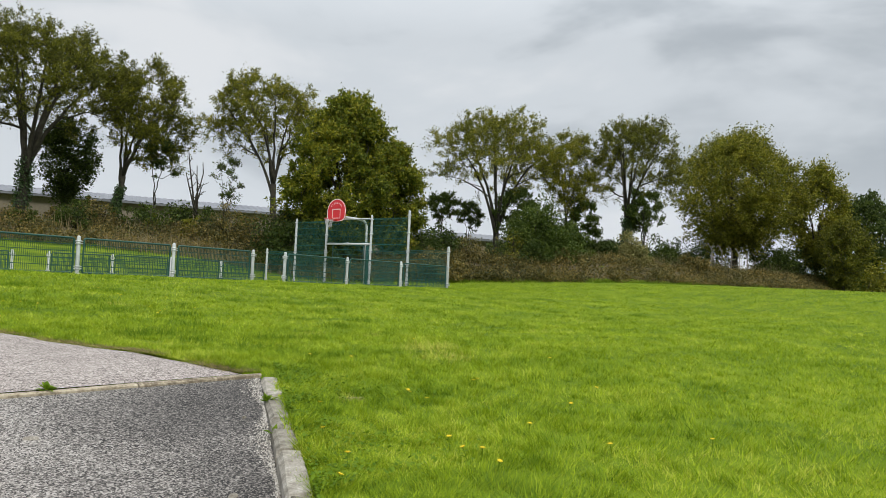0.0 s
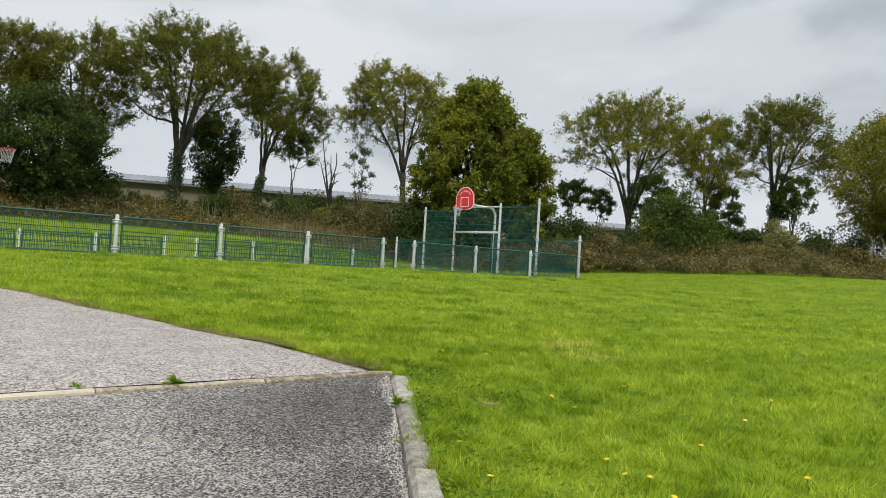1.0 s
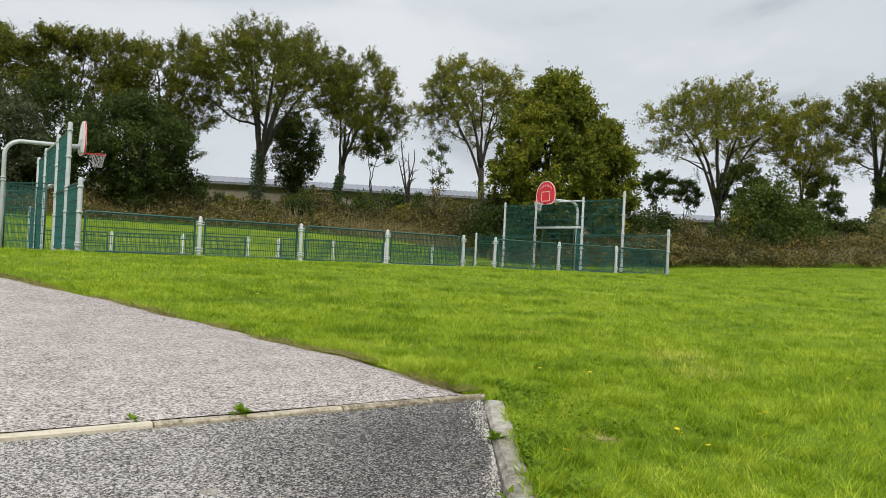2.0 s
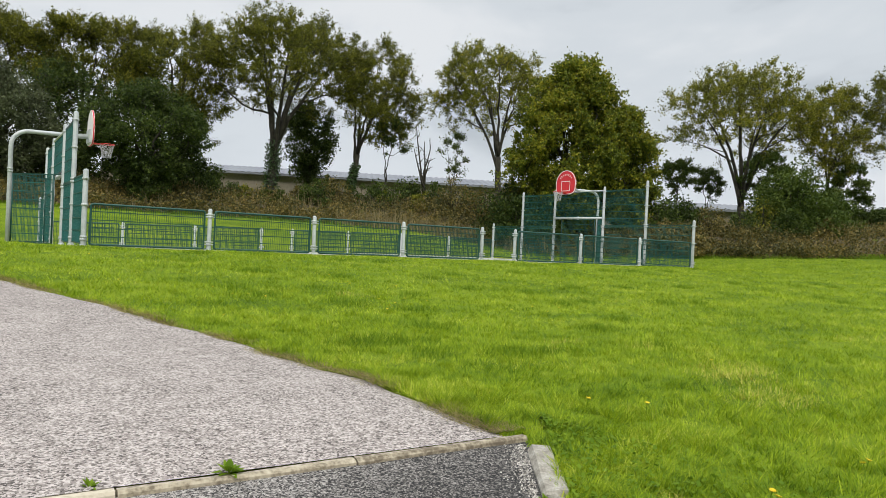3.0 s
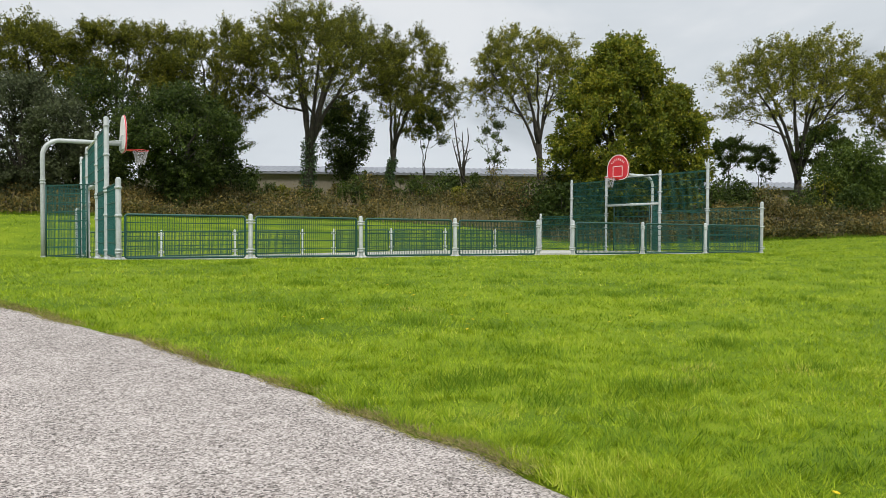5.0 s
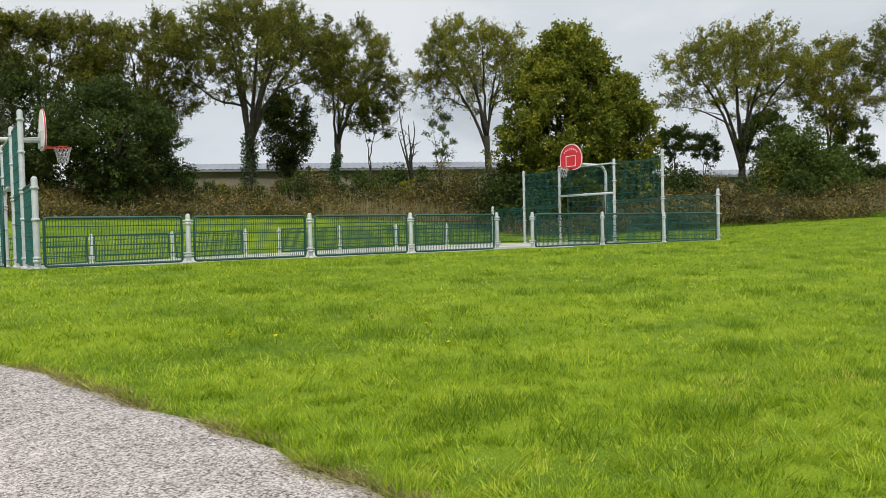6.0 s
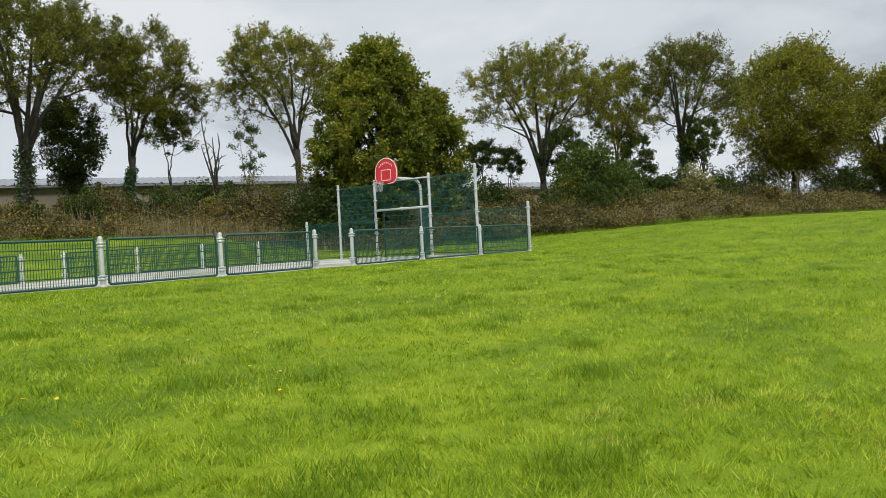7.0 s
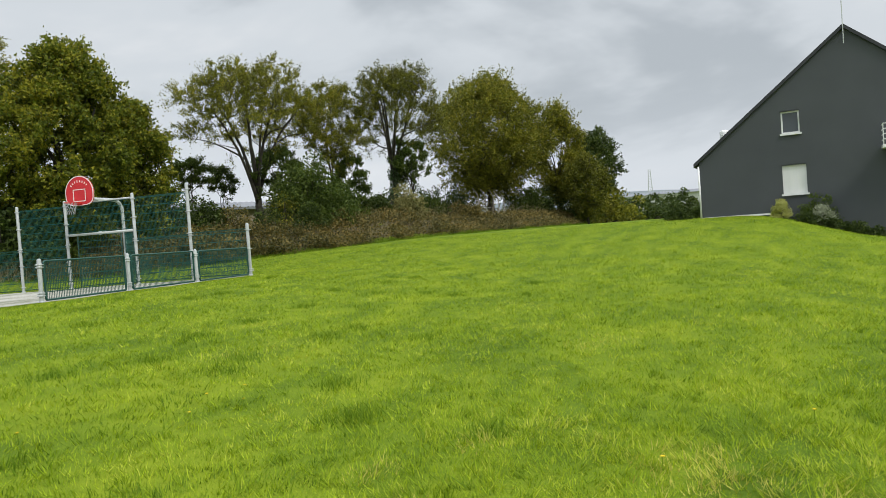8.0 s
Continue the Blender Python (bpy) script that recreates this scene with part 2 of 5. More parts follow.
# ---- mesh tools ----
class Build:
    """Collects rings, boxes and leaves into one mesh."""

    def __init__(self):
        self.v, self.f, self.n = [], [], 0

    def add(self, verts, faces):
        self.v.append(np.asarray(verts, float).reshape(-1, 3))
        self.f += [tuple(int(i) + self.n for i in q) for q in faces]
        self.n += len(self.v[-1])
        return self

    def box(self, lo, hi, m=None):
        (a, b, c), (d, e, g) = lo, hi
        v = np.array([(a, b, c), (d, b, c), (d, e, c), (a, e, c), (a, b, g), (d, b, g), (d, e, g), (a, e, g)], float)
        if m is not None:
            v = np.array([m @ Vector(p) for p in v])
        return self.add(v, [(0, 3, 2, 1), (4, 5, 6, 7), (0, 1, 5, 4), (1, 2, 6, 5), (2, 3, 7, 6), (3, 0, 4, 7)])

    def tube(self, pts, radii, sides=8, caps=True):
        pts = np.asarray(pts, float)
        radii = np.broadcast_to(np.asarray(radii, float), (len(pts),))
        tan = np.gradient(pts, axis=0)
        tan /= np.linalg.norm(tan, axis=1)[:, None] + 1e-9
        up = np.array((0, 0, 1.0)) if abs(tan[0][2]) < 0.9 else np.array((1.0, 0, 0))
        rings = []
        a = np.linspace(0, 2 * math.pi, sides, endpoint=False)
        for p, t, r in zip(pts, tan, radii):
            s = np.cross(t, up)
            s /= np.linalg.norm(s) + 1e-9
            u = np.cross(s, t)
            up = u
            rings.append(p + r * (np.cos(a)[:, None] * s + np.sin(a)[:, None] * u))
        faces = []
        for k in range(len(pts) - 1):
            for j in range(sides):
                q = (j + 1) % sides
                faces.append((k * sides + j, k * sides + q, (k + 1) * sides + q, (k + 1) * sides + j))
        if caps:
            faces += [tuple(range(sides))[::-1], tuple(range((len(pts) - 1) * sides, len(pts) * sides))]
        return self.add(np.concatenate(rings), faces)

    def mesh(self, name, mat, smooth=False):
        me = bpy.data.meshes.new(name)
        if self.v:
            me.from_pydata(np.concatenate(self.v).tolist(), [], self.f)
        me.materials.append(mat)
        if smooth:
            me.polygons.foreach_set("use_smooth", [True] * len(me.polygons))
        me.update()
        return me


def part(name, build, mat, parent=None, label="", smooth=False, at=None):
    ob = new(name, build if isinstance(build, bpy.types.Mesh) else build.mesh(name, mat, smooth))
    if parent is not None:
        ob.parent = parent
    if at is not None:
        ob.matrix_basis = at
    if label:
        tagged(ob, label)
    return ob


def thing(name, at, label, category, group="", kind=""):
    ob = new(name)
    ob.matrix_basis = at
    return tagged(ob, label, category, group, kind)


def triangles(name, verts, faces, mat):
    """A large mesh straight from arrays: verts (n,3), faces (m,3) or (m,4)."""
    me = bpy.data.meshes.new(name)
    k = faces.shape[1]
    me.vertices.add(len(verts))
    me.vertices.foreach_set("co", verts.astype(np.float32).ravel())
    me.loops.add(faces.size)
    me.loops.foreach_set("vertex_index", faces.astype(np.int32).ravel())
    me.polygons.add(len(faces))
    me.polygons.foreach_set("loop_start", np.arange(0, faces.size, k, dtype=np.int32))
    me.materials.append(mat)
    me.update(calc_edges=True)
    me.validate()
    return me


# ---- ground ----
def ease(v):
    v = np.clip(v, 0, 1)
    return v * v * (3 - 2 * v)


def sag(x, y):
    """The court's far western corner lies a little lower."""
    return 0.0165 * np.maximum(0, -7.0 - x) * (np.maximum(0, y) / 12.85) ** 2


def court_z(x, y):
    return 0.05 - 0.0035 * x - 0.014 * y - sag(x, y)


def path_edge(y):
    """The lawn-side edge of the pale path, which bends away from the court."""
    d = np.maximum(0, y + 15.2)
    return -21.05 - 0.037 * d * d + 0.03 * np.sin(y * 3.1) + 0.02 * np.sin(y * 7.7)


KERB_END, KERB_DIR = np.array((-20.98, -15.36)), np.array((-0.555, -0.832))
BANK = np.array([(-200, 24), (-26, 24.5), (-12, 24), (0, 21.5), (9, 13), (16, 6.5), (26, 0.5), (40, -4.5), (70, -9), (200, -20)], float)


def bank_y(x):
    return np.interp(x, BANK[:, 0], BANK[:, 1])


def ground_z(x, y):
    x, y = np.asarray(x, float), np.asarray(y, float)
    z = court_z(np.clip(x, -26, 3), np.clip(y, -3, 14))
    z = z + sag(np.clip(x, -26, 3), np.clip(y, -3, 14)) * ease((y - 14) / 9.5)
    west = 1 - ease((x + 6) / 24)
    z = z - 0.54 * ease((-y - 2) / 11) * west - 0.07 * np.maximum(0, np.minimum(-15.0 - y, 8)) * west
    z = z + 0.87 * ease(x / 26) + 1.55 * ease((y - 14) / 9.5) * (1 - 0.75 * ease((x - 2) / 16))
    z = z - 2.2 * ease((-y - 17.5) / 10) * ease((x - 4) / 12)
    above = np.clip((y - bank_y(x)) / 4.0, 0, 1)
    return z + (1.15 + 0.2 * ease((x - 8) / 20)) * ease(above)


def turf_z(x, y):
    """The lawn with its shallow bumps."""
    x, y = np.asarray(x, float), np.asarray(y, float)
    near = (np.abs(x + 15) < 22) & (y < 40) & (y > -32)
    return ground_z(x, y) + np.where(near, 0.018 * np.sin(x * 1.7 + 2 * np.sin(y * 0.9)) * np.sin(y * 1.3 + 1.0), 0)


def kerb_side(x, y):
    """Metres to the lawn side of the kerb's inner face."""
    rx, ry = x - KERB_END[0], y - KERB_END[1]
    return rx * -KERB_DIR[1] + ry * KERB_DIR[0]


def build_ground():
    xs = np.concatenate([[-2500, -900, -300, -120, -70, -45], np.arange(-34, -5, 0.25), np.arange(-5, 30, 0.8), np.arange(30, 70, 2.5), [80, 100, 150, 300, 900, 2500]])
    ys = np.concatenate([[-2500, -900, -300, -120, -60, -40], np.arange(-28, -2, 0.25), np.arange(-2, 34, 0.7), [36, 40, 50, 70, 120, 300, 900, 2500]])
    X, Y = np.meshgrid(xs, ys, indexing="ij")
    Z = turf_z(X, Y)
    road = (Y < -15.2) & (kerb_side(X, Y) < 0.02)
    walkway = (Y >= -15.2) & (X < path_edge(Y) - 0.05)
    court = (X > -21.5) & (X < 0.2) & (Y > -0.15) & (Y < 13.0)
    Z = np.where(road, Z - 0.3, np.where(walkway, Z - 0.12, np.where(court, court_z(X, Y) - 0.15, Z)))
    n, m = X.shape
    idx = np.arange(n * m).reshape(n, m)
    F = np.stack([idx[:-1, :-1], idx[1:, :-1], idx[1:, 1:], idx[:-1, 1:]], -1).reshape(-1, 4)
    me = triangles("ground", np.stack([X, Y, Z], -1).reshape(-1, 3), F, M_LAWN)
    me.polygons.foreach_set("use_smooth", [True] * len(me.polygons))
    tagged(new("ground", me), "bright green mown lawn rising gently to the bank", "lawn", kind="structure")


build_ground()


def build_turf_corner():
    """Raised turf where the kerb stops short of the edging."""
    across = np.array((-KERB_DIR[1], KERB_DIR[0]))
    V = []
    for k in np.linspace(-0.22, 0.36, 6):
        inner = -0.14 if k < -0.04 else 0.07
        for q, drop in ((inner, 0.2), (inner, 0.02), (0.14, 0.008), (0.3, 0.012), (0.42, 0.2)):
            p = np.array(KERB_END) + np.array(KERB_DIR) * k + across * q
            V.append((p[0], p[1], float(ground_z(*p)) - drop))
    F = [(a * 5 + j, (a + 1) * 5 + j, (a + 1) * 5 + j + 1, a * 5 + j + 1) for a in range(5) for j in range(4)]
    F += [(4, 3, 2, 1, 0), (25, 26, 27, 28, 29)]
    me = bpy.data.meshes.new("turf_corner")
    me.from_pydata(V, [], F)
    me.materials.append(M_LAWN)
    tagged(new("turf_corner", me), "small raised turf corner at the end of the kerb", "turf", kind="structure")


build_turf_corner()


def build_bank():
    """Bare brown soil of the bank under the brambles."""
    xs, back = np.arange(-60, 90, 1.0), np.array((0.9, 1.05, 1.2, 1.6, 2.2, 3.0, 3.8, 4.6, 6.0, 8.0, 11.0, 16.0))
    X = np.repeat(xs[:, None], len(back), 1)
    Y = bank_y(X) + back 
    Z = ground_z(X, Y) + np.where(back < 1.1, -0.1, 0.04)
    Z += 0.06 * np.sin(X * 2.1 + Y) * np.sin(Y * 1.7)
    n, m = X.shape
    idx = np.arange(n * m).reshape(n, m)
    F = np.stack([idx[:-1, :-1], idx[1:, :-1], idx[1:, 1:], idx[:-1, 1:]], -1).reshape(-1, 4)
    me = triangles("bank", np.stack([X, Y, Z], -1).reshape(-1, 3), F, M_BANK)
    me.polygons.foreach_set("use_smooth", [True] * len(me.polygons))
    tagged(new("bank", me), "brown earth bank under brambles and trees", "bank", kind="structure")


build_bank()


def build_paving():
    # pale path: strips across, from the lawn edge westwards
    ys = np.arange(-15.255, 3.0, 0.2)
    rows = [np.concatenate([[path_edge(y)], path_edge(y) - np.array((0.12, 0.5, 1.2, 2.5, 5, 9, 16))]) for y in ys]
    V = np.array([(x, y, ground_z(x, y) + (0.012 if k else -0.01)) for r, y in zip(rows, ys) for k, x in enumerate(r)])
    n, m = len(ys), 8
    idx = np.arange(n * m).reshape(n, m)
    F = np.stack([idx[:-1, :-1], idx[1:, :-1], idx[1:, 1:], idx[:-1, 1:]], -1).reshape(-1, 4)[:, ::-1]
    ob = new("path", triangles("path", V, F, M_PATH))
    tagged(ob, "pale pinkish exposed-aggregate path curving beside the lawn", "path", kind="structure")
    # dark asphalt up to the kerb
    ys = np.arange(-15.28, -26, -0.25)
    ex = KERB_END[0] + (ys - KERB_END[1]) / KERB_DIR[1] * KERB_DIR[0]
    off = np.array((0.04, -0.2, -0.6, -1.2, -2.2, -4, -8, -16))
    V = np.array([(x + o, y, ground_z(x, y) - 0.006 - 0.06 * float(ease((-15.3 - y) / 2.2)) - 0.012 * math.exp(min(0, o) * 1.2)) for x, y in zip(ex, ys) for o in off])
    n, m = len(ys), len(off)
    idx = np.arange(n * m).reshape(n, m)
    F = np.stack([idx[:-1, :-1], idx[1:, :-1], idx[1:, 1:], idx[:-1, 1:]], -1).reshape(-1, 4)
    ob = new("road", triangles("road", V, F, M_ASPHALT))
    tagged(ob, "dark coarse asphalt worn pale, edged by kerbstones", "asphalt", kind="structure")


build_paving()


def stone(length, width, height, chamfer, seed):
    """A kerbstone along x with worn, chamfered top edges, its top at z = 0."""
    r = random.Random(seed)
    c = chamfer
    prof = [(0, -height), (0, -c), (c * 0.8, 0), (width - c * 0.6, 0), (width, -c * 0.7), (width, -height)]
    xs = [0.004, 0.02, length * 0.35, length * 0.7, length - 0.02, length - 0.004]
    b = Build()
    V = []
    for k, x in enumerate(xs):
        end = k in (0, len(xs) - 1)
        for y, z in prof:
            V.append((x, y + r.uniform(-0.004, 0.004), z - (c * 0.7 if end and z > -height * 0.9 else 0) + r.uniform(-0.007, 0.007)))
    p, F = len(prof), []
    for k in range(len(xs) - 1):
        for j in range(p):
            q = (j + 1) % p
            F.append((k * p + j, (k + 1) * p + j, (k + 1) * p + q, k * p + q))
    F += [tuple(range(p)), tuple(range((len(xs) - 1) * p, len(xs) * p))[::-1]]
    b.add(V, F)
    return b.mesh("kerbstone", M_KERB)


def build_kerb():
    kerb = thing("kerb", pose(0, 0, 0), "weathered grey concrete kerbstones along the lawn", "kerb", kind="structure")
    meshes = [stone(0.62, 0.125, 0.3, 0.024, k) for k in range(3)]
    across = np.array((-KERB_DIR[1], KERB_DIR[0]))
    ang = math.degrees(math.atan2(KERB_DIR[1], KERB_DIR[0]))
    for k in range(14):
        p = KERB_END + KERB_DIR * (0.05 + 0.64 * k) - across * 0.035
        q = p + KERB_DIR * 0.64
        z = float(ground_z(*p)) + 0.006 + 0.012 * min(k, 2) / 2
        tilt = math.degrees(math.atan2(float(ground_z(*q)) + 0.012 - z, 0.64))
        part("kerbstone", meshes[k % 3], M_KERB, kerb, at=pose(p[0], p[1], z, 0, -tilt, ang + random.uniform(-1, 1)))
    edging = thing("edging", pose(0, 0, 0), "narrow sandy concrete edging between asphalt and path", "edging", kind="structure")
    x = -20.96
    k = 0
    while x > -33:
        ln = 1.0
        b = Build()
        V = []
        for i, xx in enumerate((0, -ln * 0.5, -ln + 0.008)):
            for y, zz in ((-0.03, -0.2), (-0.03, -0.01), (-0.018, 0.002), (0.018, 0.002), (0.03, -0.008), (0.03, -0.2)):
                V.append((xx, y + random.uniform(-0.005, 0.005), zz + random.uniform(-0.003, 0.003)))
        F = [(a * 6 + j, (a + 1) * 6 + j, (a + 1) * 6 + j + 1, a * 6 + j + 1) for a in range(2) for j in range(5)]
        F += [(5, 4, 3, 2, 1, 0), (12, 13, 14, 15, 16, 17)]
        b.add(V, F)
        z0, z1 = float(ground_z(x, -15.27)), float(ground_z(x - ln, -15.27))
        part("edging_strip", b, M_EDGING, edging, at=pose(x, -15.27, z0 + 0.006, 0, math.degrees(math.atan2(z1 - z0, ln)), random.uniform(-0.4, 0.4)))
        x -= ln
        k += 1


build_kerb()

# ---- ball court ----
NEAR_X = (-18.51, -15.72, -12.945, -10.12, -8.83, -5.93, -2.98)
FAR_X = (-18.42, -15.6, -12.75, -11.33, -8.55, -5.7, -2.85)
END_Y = (0.0, 2.40, 4.83, 8.04, 10.45, 12.85)
WEST_X = -21.32

b = Build()
sx, sy = np.linspace(WEST_X - 0.15, 0.15, 13), np.linspace(-0.12, 12.97, 9)
V = [(x, y, float(court_z(x, y)) - dz) for dz in (0, 0.25) for x in sx for y in sy]
F = [(i * 9 + j, (i + 1) * 9 + j, (i + 1) * 9 + j + 1, i * 9 + j + 1) for i in range(12) for j in range(8)]
F += [tuple(v + 117 for v in f[::-1]) for f in F]
rim = [i * 9 for i in range(13)] + [108 + j for j in range(1, 9)] + [i * 9 + 8 for i in range(11, -1, -1)] + list(range(7, 0, -1))
F += [(p, p + 117, q + 117, q) for p, q in zip(rim, rim[1:] + rim[:1])]
b.add(V, F)
tagged(part("court_slab", b, M_SLAB), "pale bare concrete slab of the ball court", "court floor", kind="structure")


def post_mesh(height, r, collars, name="post"):
    """A round steel post with a domed cap, a base sleeve and bolted collars."""
    b = Build()
    zs = [-0.1, 0.0, height - r * 0.9, height - r * 0.35, height - r * 0.06, height]
    b.tube([(0, 0, z) for z in zs], [r, r, r, r * 0.8, r * 0.42, 0.005], 12)
    b.tube([(0, 0, -0.1), (0, 0, 0.035), (0, 0, 0.045)], [r * 1.35, r * 1.35, r * 1.05], 12)
    for z in collars:
        b.tube([(0, 0, z - 0.03), (0, 0, z - 0.022), (0, 0, z + 0.022), (0, 0, z + 0.03)], [r * 1.02, r * 1.3, r * 1.3, r * 1.02], 12)
        b.box((-r * 2.3, -0.012, z - 0.015), (r * 2.3, 0.012, z + 0.015))
    return b.mesh(name, M_POST, True)


P_LOW = post_mesh(1.05, 0.051, (0.16, 0.22, 0.84, 0.9))
P_MID = post_mesh(1.86, 0.058, (0.16, 0.22, 0.95, 1.62))
P_MID_SHORT = post_mesh(1.77, 0.058, (0.16, 0.22, 0.95, 1.55))
P_TALLER = post_mesh(3.54, 0.058, (0.2, 1.05, 1.62, 1.7, 2.5, 3.3))
P_TALL = post_mesh(3.42, 0.058, (0.2, 1.05, 1.62, 1.7, 2.5, 3.2))


def mesh_panel(parent, length, z0, z1, at, pitch=0.06, wire=0.0035, frame=True, bars=0.2, flat=2.0):
    """A welded-wire panel along x from 0 to length, from z0 to z1; frame and wires are meshes of their own."""
    b = Build()
    for x in np.arange(pitch, length - 0.01, pitch):
        b.box((x - wire, -wire, z0), (x + wire, wire, z1))
    for z in np.arange(z0 + bars, z1 - 0.02, bars):
        b.box((0, wire, z - wire * flat), (length, wire * 2.6, z + wire * flat))
        b.box((0, -wire * 2.6, z - wire * flat), (length, -wire, z + wire * flat))
    holder = parent
    if frame:
        f = Build()
        r = 0.026
        c = 0.05
        loop = []
        for cx, cz, a0 in ((length - c, z1 - c, 90), (length - c, z0 + c, 0), (c, z0 + c, -90), (c, z1 - c, 180)):
            for a in np.linspace(a0, a0 - 90, 4):
                loop.append((cx + c * math.cos(radians(a)), 0, cz + c * math.sin(radians(a))))
        loop.append(loop[0])
        f.tube(loop, r, 8, False)
        holder = part("panel_frame", f, M_FRAME, parent, at=at, smooth=True)
        part("wire_mesh", b, M_WIRE_DARK, holder)
    else:
        for z in (z0, z1):
            part("panel_rail", Build().box((0, -0.012, z - 0.016), (length, 0.012, z + 0.016)), M_FRAME, parent, at=at)
        part("wire_mesh", b, M_WIRE, parent, at=at)


def low_fence(name, xs, y, corners, gap, label, wire):
    """A low fence along x: posts at xs, panels between all neighbours but for the gap."""
    fence = thing(name, pose(0, 0, 0), label, "fence", "court side fences")
    for x in xs:
        part("post", P_LOW, M_POST, fence, at=pose(x, y, court_z(x, y), random.uniform(-0.5, 0.5), random.uniform(-0.5, 0.5), 0))
    stops = sorted((*xs, *corners))
    for a, c in zip(stops, stops[1:]):
        if abs(a - gap) < 0.3:
            continue
        za, zc = court_z(a, y), court_z(c, y)
        tilt = math.degrees(math.atan2(zc - za, c - a))
        mesh_panel(fence, c - a - 0.26, 0.05, 0.98, pose(a + 0.13, y, za, 0, -tilt, 0), 0.05, wire, bars=0.19)


low_fence("court_fence", NEAR_X, 0.0, (WEST_X, 0.0), -10.12, "low dark green wire fence with pale grey posts and a gap", 0.0047)
low_fence("court_fence", FAR_X, END_Y[-1], (WEST_X, 0.0), -12.75, "low dark green wire fence with grey posts before the bank", 0.0064)


def end_wall(name, x, out, label):
    """The tall stepped goal end at x; out is +1 or -1, away from the court."""
    w = thing(name, pose(0, 0, 0), label, "goal fence", "court goal ends")
    near = (P_MID, P_TALLER) if out > 0 else (P_MID_SHORT, P_TALL)
    for y, me in zip(END_Y, (*near, P_TALL, P_TALL, P_TALL, P_MID)):
        part("post", me, M_POST, w, at=pose(x, y, court_z(x, y), 0, 0, 90))
    for k, (a, c) in enumerate(zip(END_Y, END_Y[1:])):
        za = court_z(x, a)
        at = lambda: pose(x, a + 0.08, za, math.degrees(0), 0, 90)
        ln = c - a - 0.16
        thin = 0.003
        if k in (0, 4):
            mesh_panel(w, ln, 0.06, 1.66, at(), 0.058, thin, False, 0.3, 3.4)
        elif k in (1, 3):
            mesh_panel(w, ln, 0.06, 1.62, at(), 0.058, thin, False, 0.3, 3.4)
            mesh_panel(w, ln, 1.66, 3.2, at(), 0.058, thin, False, 0.3, 3.4)
        else:
            mesh_panel(w, ln, 2.1, 3.2, at(), 0.058, thin, False, 0.3, 3.4)
    y0, y1 = END_Y[2], END_Y[3]
    z = court_z(x, 6.4)
    bar = Build().tube([(x, y0, z + 2.04), (x, y1, z + 2.04)], 0.05, 10)
    bar.tube([(x, (y0 + y1) / 2, z + 1.97), (x, (y0 + y1) / 2, z + 2.11)], 0.062, 10)
    part("crossbar", bar, M_POST, w, smooth=True)
    part("top_rail", Build().tube([(x, y0, z + 3.26), (x, y1, z + 3.26)], 0.035, 8), M_POST, w, smooth=True)
    # goal cage behind the mouth: two panels slant from the bent pole towards the goal posts
    pole = Vector((x + out * 1.25, 6.435))
    for y in (y0, y1):
        way = Vector((x, y)) - pole
        ln = way.length * 0.8
        way.normalize()
        turn = math.degrees(math.atan2(way.y, way.x))
        at = pose(pole.x + way.x * 0.1, pole.y + way.y * 0.1, z, 0, 0, turn)
        mesh_panel(w, ln - 0.05, 0.06, 2.03, at, 0.055, 0.0034, False, 0.247, 2.8)
        for q in (0.02, ln - 0.05):
            part("cage_stile", Build().tube([(q, 0, -0.05), (q, 0, 2.05)], 0.022, 8), M_FRAME, w, at=at, smooth=True)
        tie = Build().tube([(ln - 0.05, 0, 2.03), (ln * 1.22, 0, 2.03)], 0.018, 6)
        part("cage_tie", tie, M_FRAME, w, at=at, smooth=True)


end_wall("goal_end_fence", 0.0, 1, "tall teal wire goal end with grey posts and crossbar")
end_wall("goal_end_fence", WEST_X, -1, "tall teal wire goal end with grey posts and crossbar")


